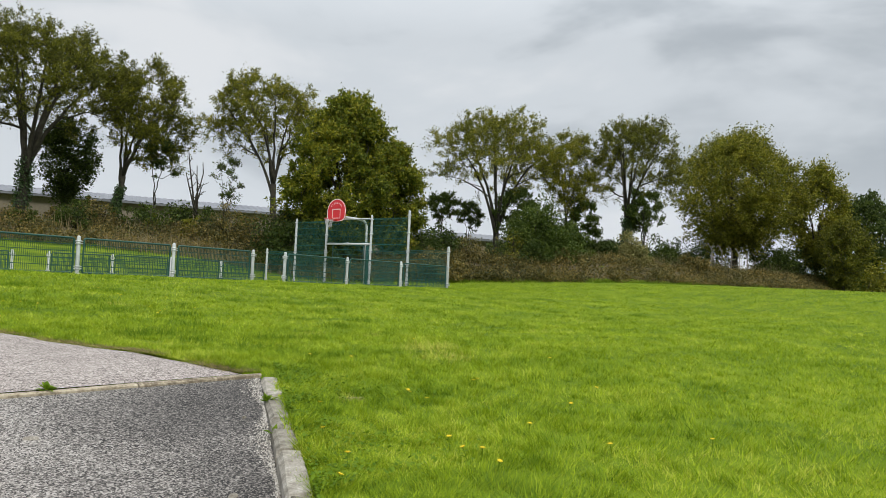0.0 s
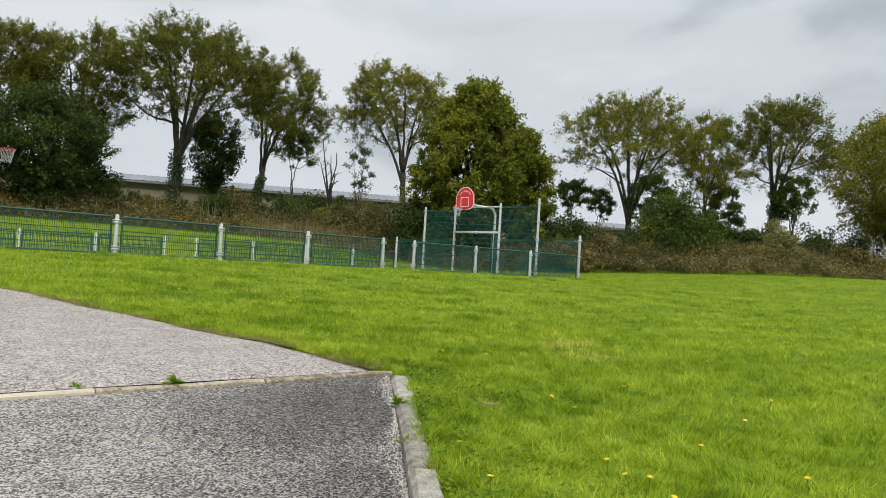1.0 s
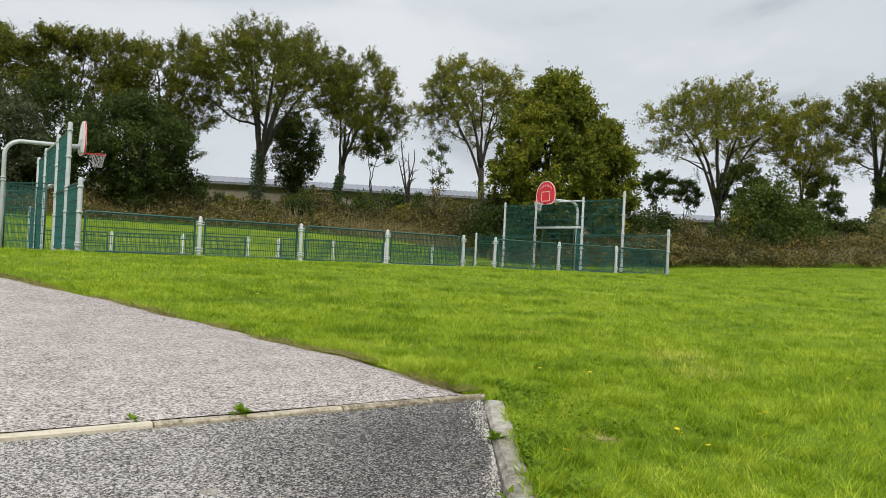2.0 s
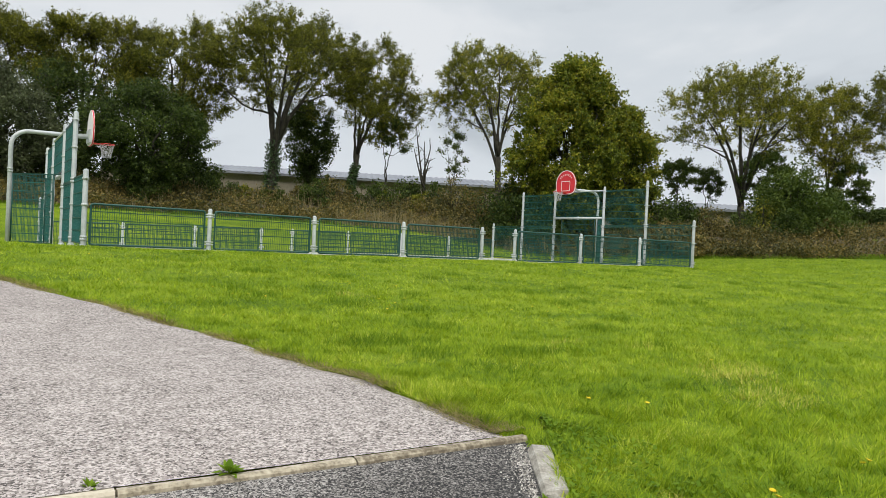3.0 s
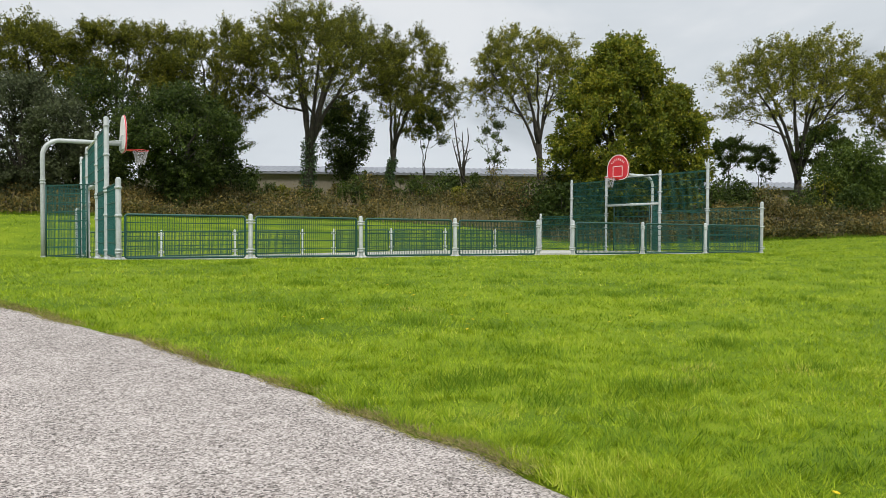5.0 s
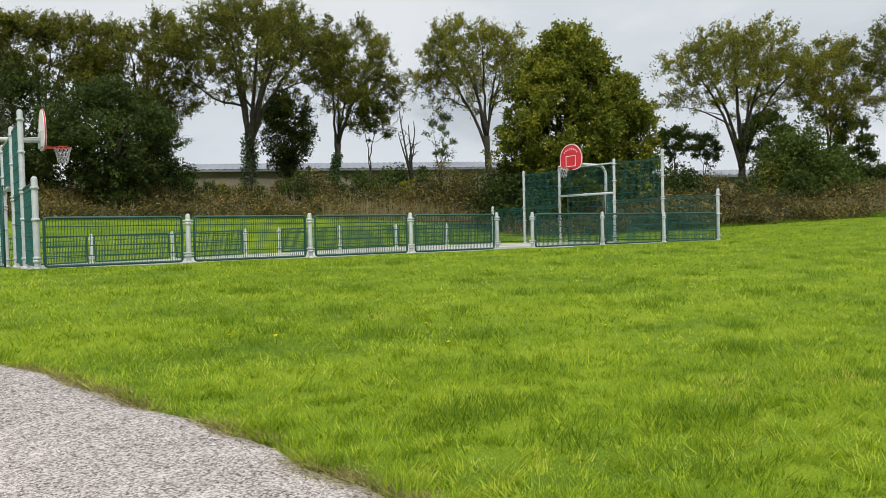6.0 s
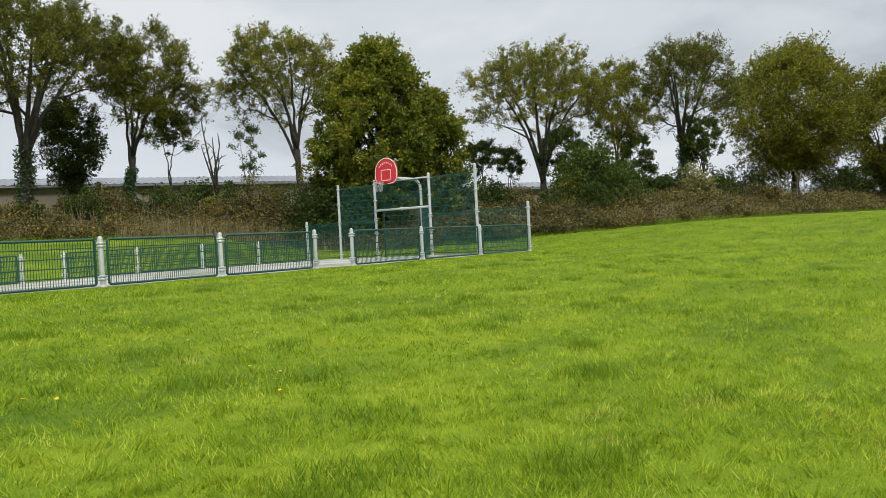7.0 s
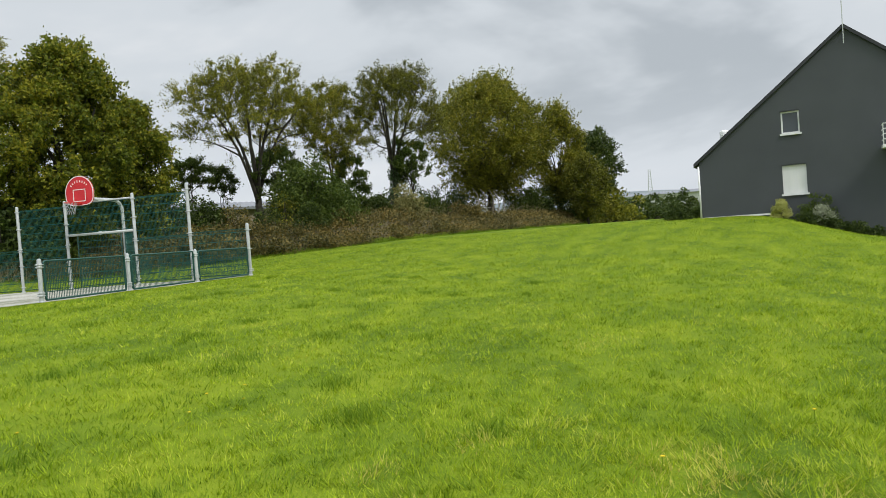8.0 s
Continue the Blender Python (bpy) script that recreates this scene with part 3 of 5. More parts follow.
def basketball_goal(x, out):
    """Bent pole behind the goal, arm, rounded red board, rim and net. out points away from the court."""
    y, z = 6.435, court_z(x, 6.4)
    label = "red rounded basketball board on a bent grey pole"
    g = thing("basketball_goal", pose(x, y, z + 0.05, 0, 0, 0 if out < 0 else 180), label, "basketball goal", "basketball goals")
    # in the goal's own axes +x points into the court
    R = 0.45
    pole = [(-1.25, 0, -0.4), (-1.25, 0, 1.2), (-1.25, 0, 3.27 - R)]
    pole += [(-1.25 + R - R * math.cos(a), 0, 3.27 - R + R * math.sin(a)) for a in np.linspace(0.2, math.pi / 2, 8)]
    pole += [(0.0, 0, 3.28), (0.8, 0, 3.28)]
    bent = Build().tube(pole, 0.062, 12)
    for q in (-0.02, 2.06, 2.14):
        bent.tube([(-1.25, 0, q - 0.025), (-1.25, 0, q + 0.025)], 0.078, 12)
    part("bent_pole", bent, M_POST, g, smooth=True)
    brace = Build().tube([(0.05, 0, 3.28), (0.78, 0.28, 3.34)], 0.022, 6)
    brace.tube([(0.05, 0, 3.28), (0.78, -0.28, 3.34)], 0.022, 6)
    brace.box((0.76, -0.35, 3.1), (0.81, 0.35, 3.5))
    part("board_bracket", brace, M_POST, g)
    # board outline: flat-bottomed egg
    hw, z0, z1 = 0.65, 3.02, 4.12

    def outline(s):
        pts = []
        for t in np.linspace(0, math.pi, 25):
            pts.append((hw * s * math.cos(t) * 1.0, 3.5 + (z1 - 3.5 - (1 - s) * 0.6) * math.sin(t)))
        lo = z0 + (1 - s) * 0.5
        for t in np.linspace(0, math.pi, 13)[1:-1]:
            cx = -math.cos(t)
            pts.append((hw * s * np.sign(cx) * abs(cx) ** 0.6, 3.5 - (3.5 - lo) * math.sin(t) ** 0.55))
        return pts

    def plate(pts, x0, x1):
        n = len(pts)
        v = [(x0, p, q) for p, q in pts] + [(x1, p, q) for p, q in pts]
        f = [tuple(range(n)), tuple(range(n, 2 * n))[::-1]] + [(k, (k + 1) % n, n + (k + 1) % n, n + k)[::-1] for k in range(n)]
        return Build().add(v, f)

    board = part("board", plate(outline(1.0), 0.825, 0.86), M_RED, g, "red fibreglass board")
    part("board_back", plate(outline(0.985), 0.81, 0.8245), M_WHITE, board, "pale unpainted rear face")
    o, i = outline(1.0), outline(0.945)
    n = len(o)
    ring = Build().add([(0.864, p, q) for p, q in o] + [(0.864, p, q) for p, q in i] + [(0.856, p, q) for p, q in o], [(k, (k + 1) % n, n + (k + 1) % n, n + k) for k in range(n)] + [(k, 2 * n + k, 2 * n + (k + 1) % n, (k + 1) % n) for k in range(n)])
    part("white_border", ring, M_WHITE, board, "white painted border line")
    sq = Build()
    for lo, hi in (((-0.29, 3.17), (-0.26, 3.63)), ((0.26, 3.17), (0.29, 3.63)), ((-0.29, 3.6), (0.29, 3.63)), ((-0.29, 3.17), (0.29, 3.2))):
        sq.box((0.856, lo[0], lo[1]), (0.865, hi[0], hi[1]))
    part("target_square", sq, M_WHITE, board, "white painted target square")
    for k in range(8):
        a = radians(140 - k * 100 / 7)
        cy, cz = 0.47 * math.cos(a) * -1, 3.5 + 0.42 * math.sin(a)
        bar = Build().box((0.856, -0.016, -0.04), (0.865, 0.016, 0.04), Matrix.Translation((0, cy, cz)) @ Matrix.Rotation(math.pi / 2 - a, 4, "X"))
        part("lettering_bar", bar, M_WHITE, board)
    rc = (0.86 + 0.22 + 0.225, 0, 3.12)
    ang = np.linspace(0, 2 * math.pi, 25)
    rim = Build().tube([(rc[0] + 0.225 * math.cos(a), 0.225 * math.sin(a), rc[2]) for a in ang], 0.012, 6, False)
    rim.box((0.86, -0.09, 3.09), (1.09, 0.09, 3.13))
    rim.box((0.86, -0.1, 3.03), (0.875, 0.1, 3.16))
    rm = part("rim", rim, M_RIM, g, "red steel ring")
    net = Build()
    for k in range(12):
        for s in (1, -1):
            pts = []
            for j in range(6):
                t = j / 5
                r = 0.225 - 0.105 * t ** 0.7
                a = 2 * math.pi * (k + s * t * 1.6) / 12
                pts.append((rc[0] + r * math.cos(a), r * math.sin(a), rc[2] - 0.42 * t))
            net.tube(pts, 0.006, 4, False)
    part("net", net, M_NET, rm, "pale knotted cord net")


basketball_goal(0.0, 1)
basketball_goal(WEST_X, -1)


# ---- trees ----
def leaf_cloud(centres, radii, counts, size, rng, squash=0.75, droop=0.3, long=0.55):
    """Three-cornered leaves scattered round the centres: (n*3,3) verts and (n,3) faces."""
    C = np.repeat(centres, counts, axis=0)
    R = np.repeat(radii, counts)
    n = len(C)
    d = rng.normal(size=(n, 3))
    d /= np.linalg.norm(d, axis=1)[:, None]
    p = C + d * (R * rng.random(n) ** 0.45)[:, None] * np.array((1, 1, squash))
    a = rng.normal(size=(n, 3)) + np.array((0, 0, -droop)) + d * 0.5
    a /= np.linalg.norm(a, axis=1)[:, None]
    b = np.cross(a, rng.normal(size=(n, 3)))
    b /= np.linalg.norm(b, axis=1)[:, None] + 1e-9
    c = np.cross(a, b)
    s = (size * rng.uniform(0.6, 1.35, n))[:, None]
    V = np.stack([p - a * s * long * 0.8 + b * s * 0.2 / long, p + a * s * long * 1.2, p - a * s * long * 0.5 - b * s * 0.24 / long + c * s * 0.1], 1).reshape(-1, 3)
    return V, np.arange(n * 3).reshape(n, 3)


def bend(p, q, sag, n, rng):
    """A slightly crooked curve from p to q, bowed by sag upwards."""
    p, q = np.asarray(p, float), np.asarray(q, float)
    t = np.linspace(0, 1, n)[:, None]
    L = np.linalg.norm(q - p)
    w = p + (q - p) * t
    w += np.sin(t * math.pi) * np.array((0, 0, 1)) * sag * L
    ph, am = rng.uniform(0, 6.28, 3), rng.normal(size=3) * 0.05 * L
    j = np.sin(t * 5.0 + ph) * am * np.sin(t * math.pi)
    return w + j


def sprays(P, out, length, per, leaves, size, rng, spread=0.75, lift=0.25, long=0.6):
    """Leafy twigs fanning out of every clump centre P along out: twig triangles, then leaves strung along them."""
    C, O = np.repeat(P, per, axis=0), np.repeat(out, per, axis=0)
    n = len(C)
    d = O + rng.normal(size=(n, 3)) * spread + np.array((0, 0, lift))
    d /= np.linalg.norm(d, axis=1)[:, None]
    ln = np.repeat(length, per) * rng.uniform(0.5, 1.25, n)
    side = np.cross(d, rng.normal(size=(n, 3)))
    side /= np.linalg.norm(side, axis=1)[:, None] + 1e-9
    TV = np.stack([C - side * 0.011, C + side * 0.011, C + d * ln[:, None]], 1).reshape(-1, 3)
    TF = np.arange(3 * n).reshape(n, 3)
    k = max(2, int(leaves / n))
    c, dd, l = np.repeat(C, k, axis=0), np.repeat(d, k, axis=0), np.repeat(ln, k)
    m = len(c)
    t = rng.random(m) ** 0.75
    p = c + dd * (l * t)[:, None] + rng.normal(size=(m, 3)) * (0.04 + 0.1 * l * (1 - 0.6 * t))[:, None]
    a = dd * 0.9 + rng.normal(size=(m, 3)) * 0.75
    a /= np.linalg.norm(a, axis=1)[:, None]
    b = np.cross(a, rng.normal(size=(m, 3)))
    b /= np.linalg.norm(b, axis=1)[:, None] + 1e-9
    q = np.cross(a, b)
    s = (size * rng.uniform(0.55, 1.35, m))[:, None]
    LV = np.stack([p - a * s * long * 0.8 + b * s * 0.36, p + a * s * long * 1.25, p - a * s * long * 0.5 - b * s * 0.42 + q * s * 0.12], 1).reshape(-1, 3)
    return TV, TF, LV, np.arange(3 * m).reshape(m, 3)


def tree(name, x, y, top, crown_w, low, label, seed, leaf=M_LEAF, leaves=9000, size=0.14, clusters=150, lean=(0, 0), fork=0.3, trunk_r=0.2, widest=0.6, category="tree", ivy=0.0, clump=0.8, group="bank trees", lobes=0, dense=False, depth=0.8, scatter=0.07):
    """A forked trunk whose limbs reach lobes of leafy sprays. crown_w across, from the level low to the level top.
    An airy crown is a dome of lobes over bare limbs; a dense one is leafed down to its foot."""
    rng = np.random.default_rng(seed)
    clusters *= 2
    z = float(ground_z(x, y))
    t = thing(name, pose(x, y, z), label, category, group)
    height, low = top - z, low - z
    rx, span = crown_w * (0.5 if dense else 0.57), top - z - low
    mid = np.array((lean[0], lean[1], low + span * (0.42 if dense else 0.3)))
    lobes = lobes if dense and lobes else 30 if dense else int(1.6 * (lobes or 14))
    Q, R = [], []
    for k in range(lobes):
        # lobes spread evenly over the dome by the golden angle
        a = 2.39996 * k + rng.uniform(-0.35, 0.35)
        u = (k + 0.5) / lobes
        if dense:
            h = 1 - u
            wide = math.sin(math.pi * min(1, h) ** (math.log(0.5) / math.log(widest))) ** 0.62
            r = rx * rng.uniform(0.27, 0.4)
            rad = max(0.0, rx * wide - r * 0.62) * rng.uniform(0.8, 1.0)
            zz = low + r * 0.5 + (span - r * 1.2) * h
        else:
            tilt = math.acos(1 - 0.88 * u)
            r = rx * rng.uniform(0.2, 0.36)
            rad = (rx - r * 0.75) * math.sin(tilt) ** 0.85 * rng.uniform(0.72, 1.05)
            zz = low + r * 0.3 + (span - r * 0.95) * (0.08 + 0.92 * math.cos(tilt) ** 0.7) * rng.uniform(0.86, 1.0)
        Q.append((lean[0] + math.cos(a) * rad, lean[1] + math.sin(a) * rad * depth, zz))
        R.append(r)
    Q, R = np.array(Q), np.array(R)
    which = rng.choice(lobes, clusters, p=R ** 2 / (R ** 2).sum())
    d = rng.normal(size=(clusters, 3))
    d[:, 2] = np.where(rng.random(clusters) < 0.72, np.abs(d[:, 2]), d[:, 2])
    d /= np.linalg.norm(d, axis=1)[:, None]
    P = Q[which] + d * (R[which] * rng.uniform(0.3, 1.0, clusters))[:, None] * np.array((1, 1, 0.8 if dense else 0.7))
    stray = rng.random(clusters) < scatter
    P[stray] = mid + (P[stray] - mid) * rng.uniform(0.35, 0.9, (stray.sum(), 1)) - np.array((0, 0, 0.16 * span))
    wood = Build()
    f = np.array((lean[0] * 0.25 + rng.normal() * 0.1, lean[1] * 0.25, height * fork))
    tr = bend((0, 0, -0.4), f, 0, 6, rng)
    wood.tube(tr, np.linspace(trunk_r * 1.15, trunk_r * 0.66, 6), 9)
    nodes, rad = tr[4:], np.linspace(trunk_r * 1.15, trunk_r * 0.66, 6)[4:]
    # stems rise steeply from the fork and curve outwards; limbs to the lobes and branches to the clumps grow from them
    stems = 5 if crown_w < 7 else 7
    if crown_w < 3.5:
        stems = 2
    q = np.linspace(0, 1, 10)[:, None]
    for k in range(stems):
        a = 2 * math.pi * (k + rng.uniform(-0.25, 0.25)) / stems
        reach = rx * rng.uniform(0.25, 0.62)
        end = np.array((lean[0] + math.cos(a) * reach, lean[1] + math.sin(a) * reach * depth, low + span * rng.uniform(0.5, 0.78)))
        p0 = tr[-1 - k % 2]
        via = p0 + (end - p0) * np.array((0.32, 0.32, 0.62)) + rng.normal(size=3) * 0.12
        c = p0 * (1 - q) ** 2 + via * 2 * q * (1 - q) + end * q * q
        c[1:-1] += rng.normal(size=(8, 3)) * 0.035
        rr = np.linspace(trunk_r * 0.46, trunk_r * 0.12, 10)
        wood.tube(c, rr, 7)
        nodes, rad = np.concatenate([nodes, c[2:]]), np.concatenate([rad, rr[2:]])
    for k in np.argsort(np.linalg.norm(Q - f, axis=1)):
        p = Q[k]
        off = p - nodes
        flat = np.hypot(off[:, 0], off[:, 1])
        j = int(np.argmin(np.linalg.norm(off, axis=1) + 1.3 * np.maximum(0, 0.45 * flat - off[:, 2])))
        c = bend(nodes[j], p, rng.uniform(-0.05, 0.08), 8, rng)
        r0 = min(rad[j] * 0.7, trunk_r * 0.3)
        rr = np.linspace(r0, max(0.02, r0 * 0.25), 8)
        wood.tube(c, rr, 5, False)
        nodes, rad = np.concatenate([nodes, c[2:]]), np.concatenate([rad, rr[2:]])
    for k in np.argsort(np.linalg.norm(P - f, axis=1)):
        p = P[k]
        dist = np.linalg.norm(nodes - p, axis=1) + 0.8 * np.maximum(0, nodes[:, 2] - p[2] + 0.25)
        j = int(np.argmin(dist))
        c = bend(nodes[j], p, 0.02, 4, rng)
        r0 = min(rad[j] * 0.55, trunk_r * 0.16)
        rr = np.linspace(r0, 0.011, 4)
        wood.tube(c, rr, 3, False)
        nodes, rad = np.concatenate([nodes, c[1:3]]), np.concatenate([rad, rr[1:3]])
    part("trunk", wood, M_BARK, t, "bare grey-brown branching trunk", smooth=True)
    out = (P - mid) * np.array((1, 1, 1.15))
    out /= np.linalg.norm(out, axis=1)[:, None] + 1e-9
    per = 7
    TV, TF, LV, LF = sprays(P, out, rng.uniform(0.6, 1.35, clusters) * clump * (1.05 if dense else 0.85), per, leaves * (1.5 if dense else 1.55), size * (0.78 if dense else 0.68), rng, 1.05 if dense else 0.8, 0.05 if dense else 0.3, 0.5 if dense else 0.68)
    tagged(part("twigwork", triangles("twigwork", TV, TF, M_BARK), M_BARK, t), kind="stuff")
    part("crown", triangles("crown", LV, LF, leaf), leaf, t)
    if ivy:
        h = np.linspace(0.1, ivy, 40)
        c = np.stack([np.interp(h, tr[:, 2], tr[:, 0]), np.interp(h, tr[:, 2], tr[:, 1]), h], -1)
        V, F = leaf_cloud(c, np.full(40, trunk_r * 1.7), np.full(40, 75), 0.13, rng)
        part("ivy", triangles("ivy", V, F, M_IVY), M_IVY, t, "dark green ivy sleeve")
    return t


def shrub(name, x, y, w, h, label, seed, leaf, leaves=5000, size=0.16, category="bush", depth=None, z=None, group="bank bushes", n=60):
    """Low leafy mass on many thin stems; its clumps make an uneven outline."""
    rng = np.random.default_rng(seed)
    z = float(ground_z(x, y)) if z is None else z
    t = thing(name, pose(x, y, z), label, category, group)
    d = depth or w
    P = []
    while len(P) < n:
        v = rng.uniform(-1, 1, 3)
        v[2] = abs(v[2])
        if np.linalg.norm(v) < 1 and (np.linalg.norm(v) > 0.45):
            P.append(v * np.array((w / 2 * 0.9, d / 2 * 0.9, h * 0.92)) * rng.uniform(0.7, 1.18))
    P = np.array(P)
    P[:, 2] = np.maximum(P[:, 2], h * 0.06)
    wood = Build()
    for p in P[:: max(1, n // 26)]:
        wood.tube(bend((p[0] * 0.25, p[1] * 0.25, -0.15), p, 0.05, 5, rng), np.linspace(0.05, 0.012, 5) * min(1.0, h / 2.5), 4, False)
    part("branchwork", wood, M_BARK, t)
    rr = rng.uniform(0.6, 1.2, n) * min(w, h * 1.4) * 0.2
    V, F = leaf_cloud(P, rr, np.full(n, max(4, leaves // n)), size, rng)
    V[:, 2] = np.maximum(V[:, 2], -0.1)
    part("foliage", triangles("foliage", V, F, leaf), leaf, t)
    return t


OLIVE = "tall broad tree with airy olive-green crown on the bank"
tree("poplar", -29.0, 36.0, 13.6, 9.0, 7.4, OLIVE, 11, M_LEAF, 26000, clusters=170)
tree("poplar", -22.4, 35.4, 14.2, 7.6, 7.4, OLIVE, 19, M_LEAF, 31000, clusters=190)
tree("poplar", -17.4, 34.7, 15.0, 8.2, 7.0, OLIVE, 2, M_LEAF, 33000, clusters=190, fork=0.34, scatter=0.15)
tree("poplar", -12.0, 33.6, 15.5, 9.6, 6.4, OLIVE, 3, M_LEAF, 38000, clusters=230, lean=(0.1, 0), fork=0.22, trunk_r=0.25, scatter=0.3)
tree("poplar", -6.3, 30.3, 16.5, 13.0, 7.6, "tall spreading tree with dark olive crown and ivied trunk", 4, M_LEAF, 52000, clusters=380, lean=(0.8, -0.3), fork=0.26, lobes=22, trunk_r=0.38, ivy=4.2)
tree("evergreen_tree", -2.7, 32.6, 10.2, 4.3, 4.6, "small dense dark green tree behind the bank", 5, M_LEAF_DEEP, 15000, clusters=110, trunk_r=0.14, dense=True, size=0.18)
tree("poplar", -1.0, 29.1, 15.1, 6.9, 6.4, "tall slim tree with thin olive-green crown", 6, M_LEAF, 25000, clusters=200, lean=(1.7, -0.8), fork=0.32, trunk_r=0.24, ivy=3.2, scatter=0.2)
tree("sapling", 1.5, 28.5, 9.9, 2.6, 6.0, "thin young tree with sparse dark leaves", 7, M_LEAF_DEEP, 4600, clusters=48, lobes=6, lean=(0.4, 0), trunk_r=0.11, clump=0.5)
tree("sapling", 5.5, 25.3, 8.6, 2.4, 4.4, "thin leggy sapling with few pale leaves", 8, M_LEAF_GREEN, 1500, clusters=30, lobes=5, trunk_r=0.08, clump=0.45, scatter=0.3)
tree("poplar", 8.9, 23.7, 15.3, 9.3, 7.6, "tall tree with rounded yellow-olive crown on a bare trunk", 9, M_LEAF_GOLD, 29000, clusters=240, lean=(-1.0, 0.7), fork=0.36, lobes=18, trunk_r=0.27)
tree("maple", 9.1, 16.6, 12.9, 9.4, 1.6, "dense rounded maple in full dark green leaf", 10, M_LEAF_MAPLE, 74000, size=0.22, clusters=520, widest=0.4, fork=0.14, trunk_r=0.4, clump=0.7, dense=True, lobes=60)
tree("maple", 11.7, 14.5, 9.7, 4.8, 1.8, "smaller dense maple touching the large one, browning leaves", 12, M_LEAF_MAPLE, 23000, size=0.21, clusters=190, widest=0.45, fork=0.15, trunk_r=0.2, clump=0.6, dense=True, lobes=26)
tree("sapling", 20.4, 17.6, 7.8, 2.9, 4.6, "small round-headed green tree on the bank", 13, M_LEAF_GREEN, 6000, clusters=60, lobes=8, trunk_r=0.1, clump=0.5)
tree("sapling", 24.4, 17.7, 7.2, 2.4, 4.4, "small dark pine-like tree on the bank", 14, M_LEAF_DEEP, 4600, clusters=50, lobes=7, trunk_r=0.09, clump=0.45)
tree("poplar", 22.5, 13.5, 14.4, 11.8, 6.4, "broad tree with yellow-olive crown and forked trunk", 15, M_LEAF_GOLD, 36000, clusters=310, lean=(0.0, 0.2), fork=0.2, lobes=22, trunk_r=0.32)
tree("poplar", 28.0, 10.7, 13.4, 5.6, 5.4, "narrow olive tree between two broad ones", 16, M_LEAF_GOLD, 17000, clusters=140, lean=(0.2, -0.6), fork=0.3, trunk_r=0.17, scatter=0.25)
tree("poplar", 31.6, 7.1, 15.1, 9.2, 7.0, "broad airy tree with ivied trunk and grey-olive crown", 17, M_LEAF, 26000, clusters=250, lean=(0.3, -0.7), fork=0.3, lobes=18, trunk_r=0.3, ivy=4.2)
tree("undergrowth_tree", 23.6, 12.4, 8.4, 4.4, 3.2, "bushy green young tree at the foot of a taller one", 27, M_LEAF_GREEN, 8500, clusters=80, lobes=9, trunk_r=0.12, clump=0.65, size=0.18)
tree("undergrowth_tree", 28.9, 9.5, 8.0, 3.2, 3.4, "bushy green young tree at the foot of a taller one", 28, M_LEAF_GREEN, 5500, clusters=60, lobes=7, trunk_r=0.1, clump=0.55, size=0.18)
tree("ivy_tree", 32.4, 5.6, 8.8, 3.6, 4.6, "leafy ivy-laden young tree beside the broad one", 25, M_LEAF_GREEN, 7000, clusters=70, lobes=8, trunk_r=0.12, clump=0.6, size=0.18)
tree("willow", 47.6, 3.0, 16.2, 15.0, 3.9, "dense billowing olive willow at the end of the bank", 18, M_LEAF_GOLD, 84000, size=0.2, clusters=600, widest=0.5, fork=0.16, trunk_r=0.42, clump=1.15, dense=True, lobes=50)
tree("willow", 53.2, -3.0, 13.5, 7.0, 3.2, "lower yellowing willow leaning against the larger one", 26, M_LEAF_GOLD, 30000, size=0.22, clusters=230, widest=0.5, fork=0.14, trunk_r=0.24, clump=1.0, dense=True, lobes=22)
tree("evergreen_tree", 58.0, -6.4, 10.9, 7.0, 2.2, "dark evergreen tree far along the field edge", 19, M_LEAF_DEEP, 19000, clusters=170, size=0.26, trunk_r=0.25, dense=True)
tree("hedge_tree", 49.0, -6.2, 7.6, 5.6, 1.2, "bushy hedgerow tree with rusty green leaves", 20, M_LEAF, 15000, clusters=140, trunk_r=0.14, size=0.19, dense=True)
tree("evergreen_tree", -12.6, 32.0, 9.2, 4.6, 4.0, "dark evergreen tree crowded among the taller trees", 23, M_LEAF_DEEP, 11000, clusters=100, trunk_r=0.15, size=0.18, dense=True)
tree("evergreen_tree", -19.0, 31.6, 10.4, 6.4, 3.6, "dark evergreen tree crowded among the taller trees", 24, M_LEAF_DEEP, 14000, clusters=130, trunk_r=0.15, size=0.18, dense=True)
tree("oak", -15.2, 26.6, 8.9, 7.2, 1.9, "low round dark oak standing before the bank", 21, M_LEAF_DEEP, 36000, clusters=300, fork=0.2, trunk_r=0.24, size=0.18, clump=0.65, dense=True, lobes=40)
tree("olive_tree", -23.0, 27.5, 9.0, 7.0, 1.8, "low round grey-green tree standing before the bank", 22, M_LEAF_DULL, 32000, clusters=260, fork=0.2, trunk_r=0.24, size=0.18, clump=0.7, dense=True, lobes=36)


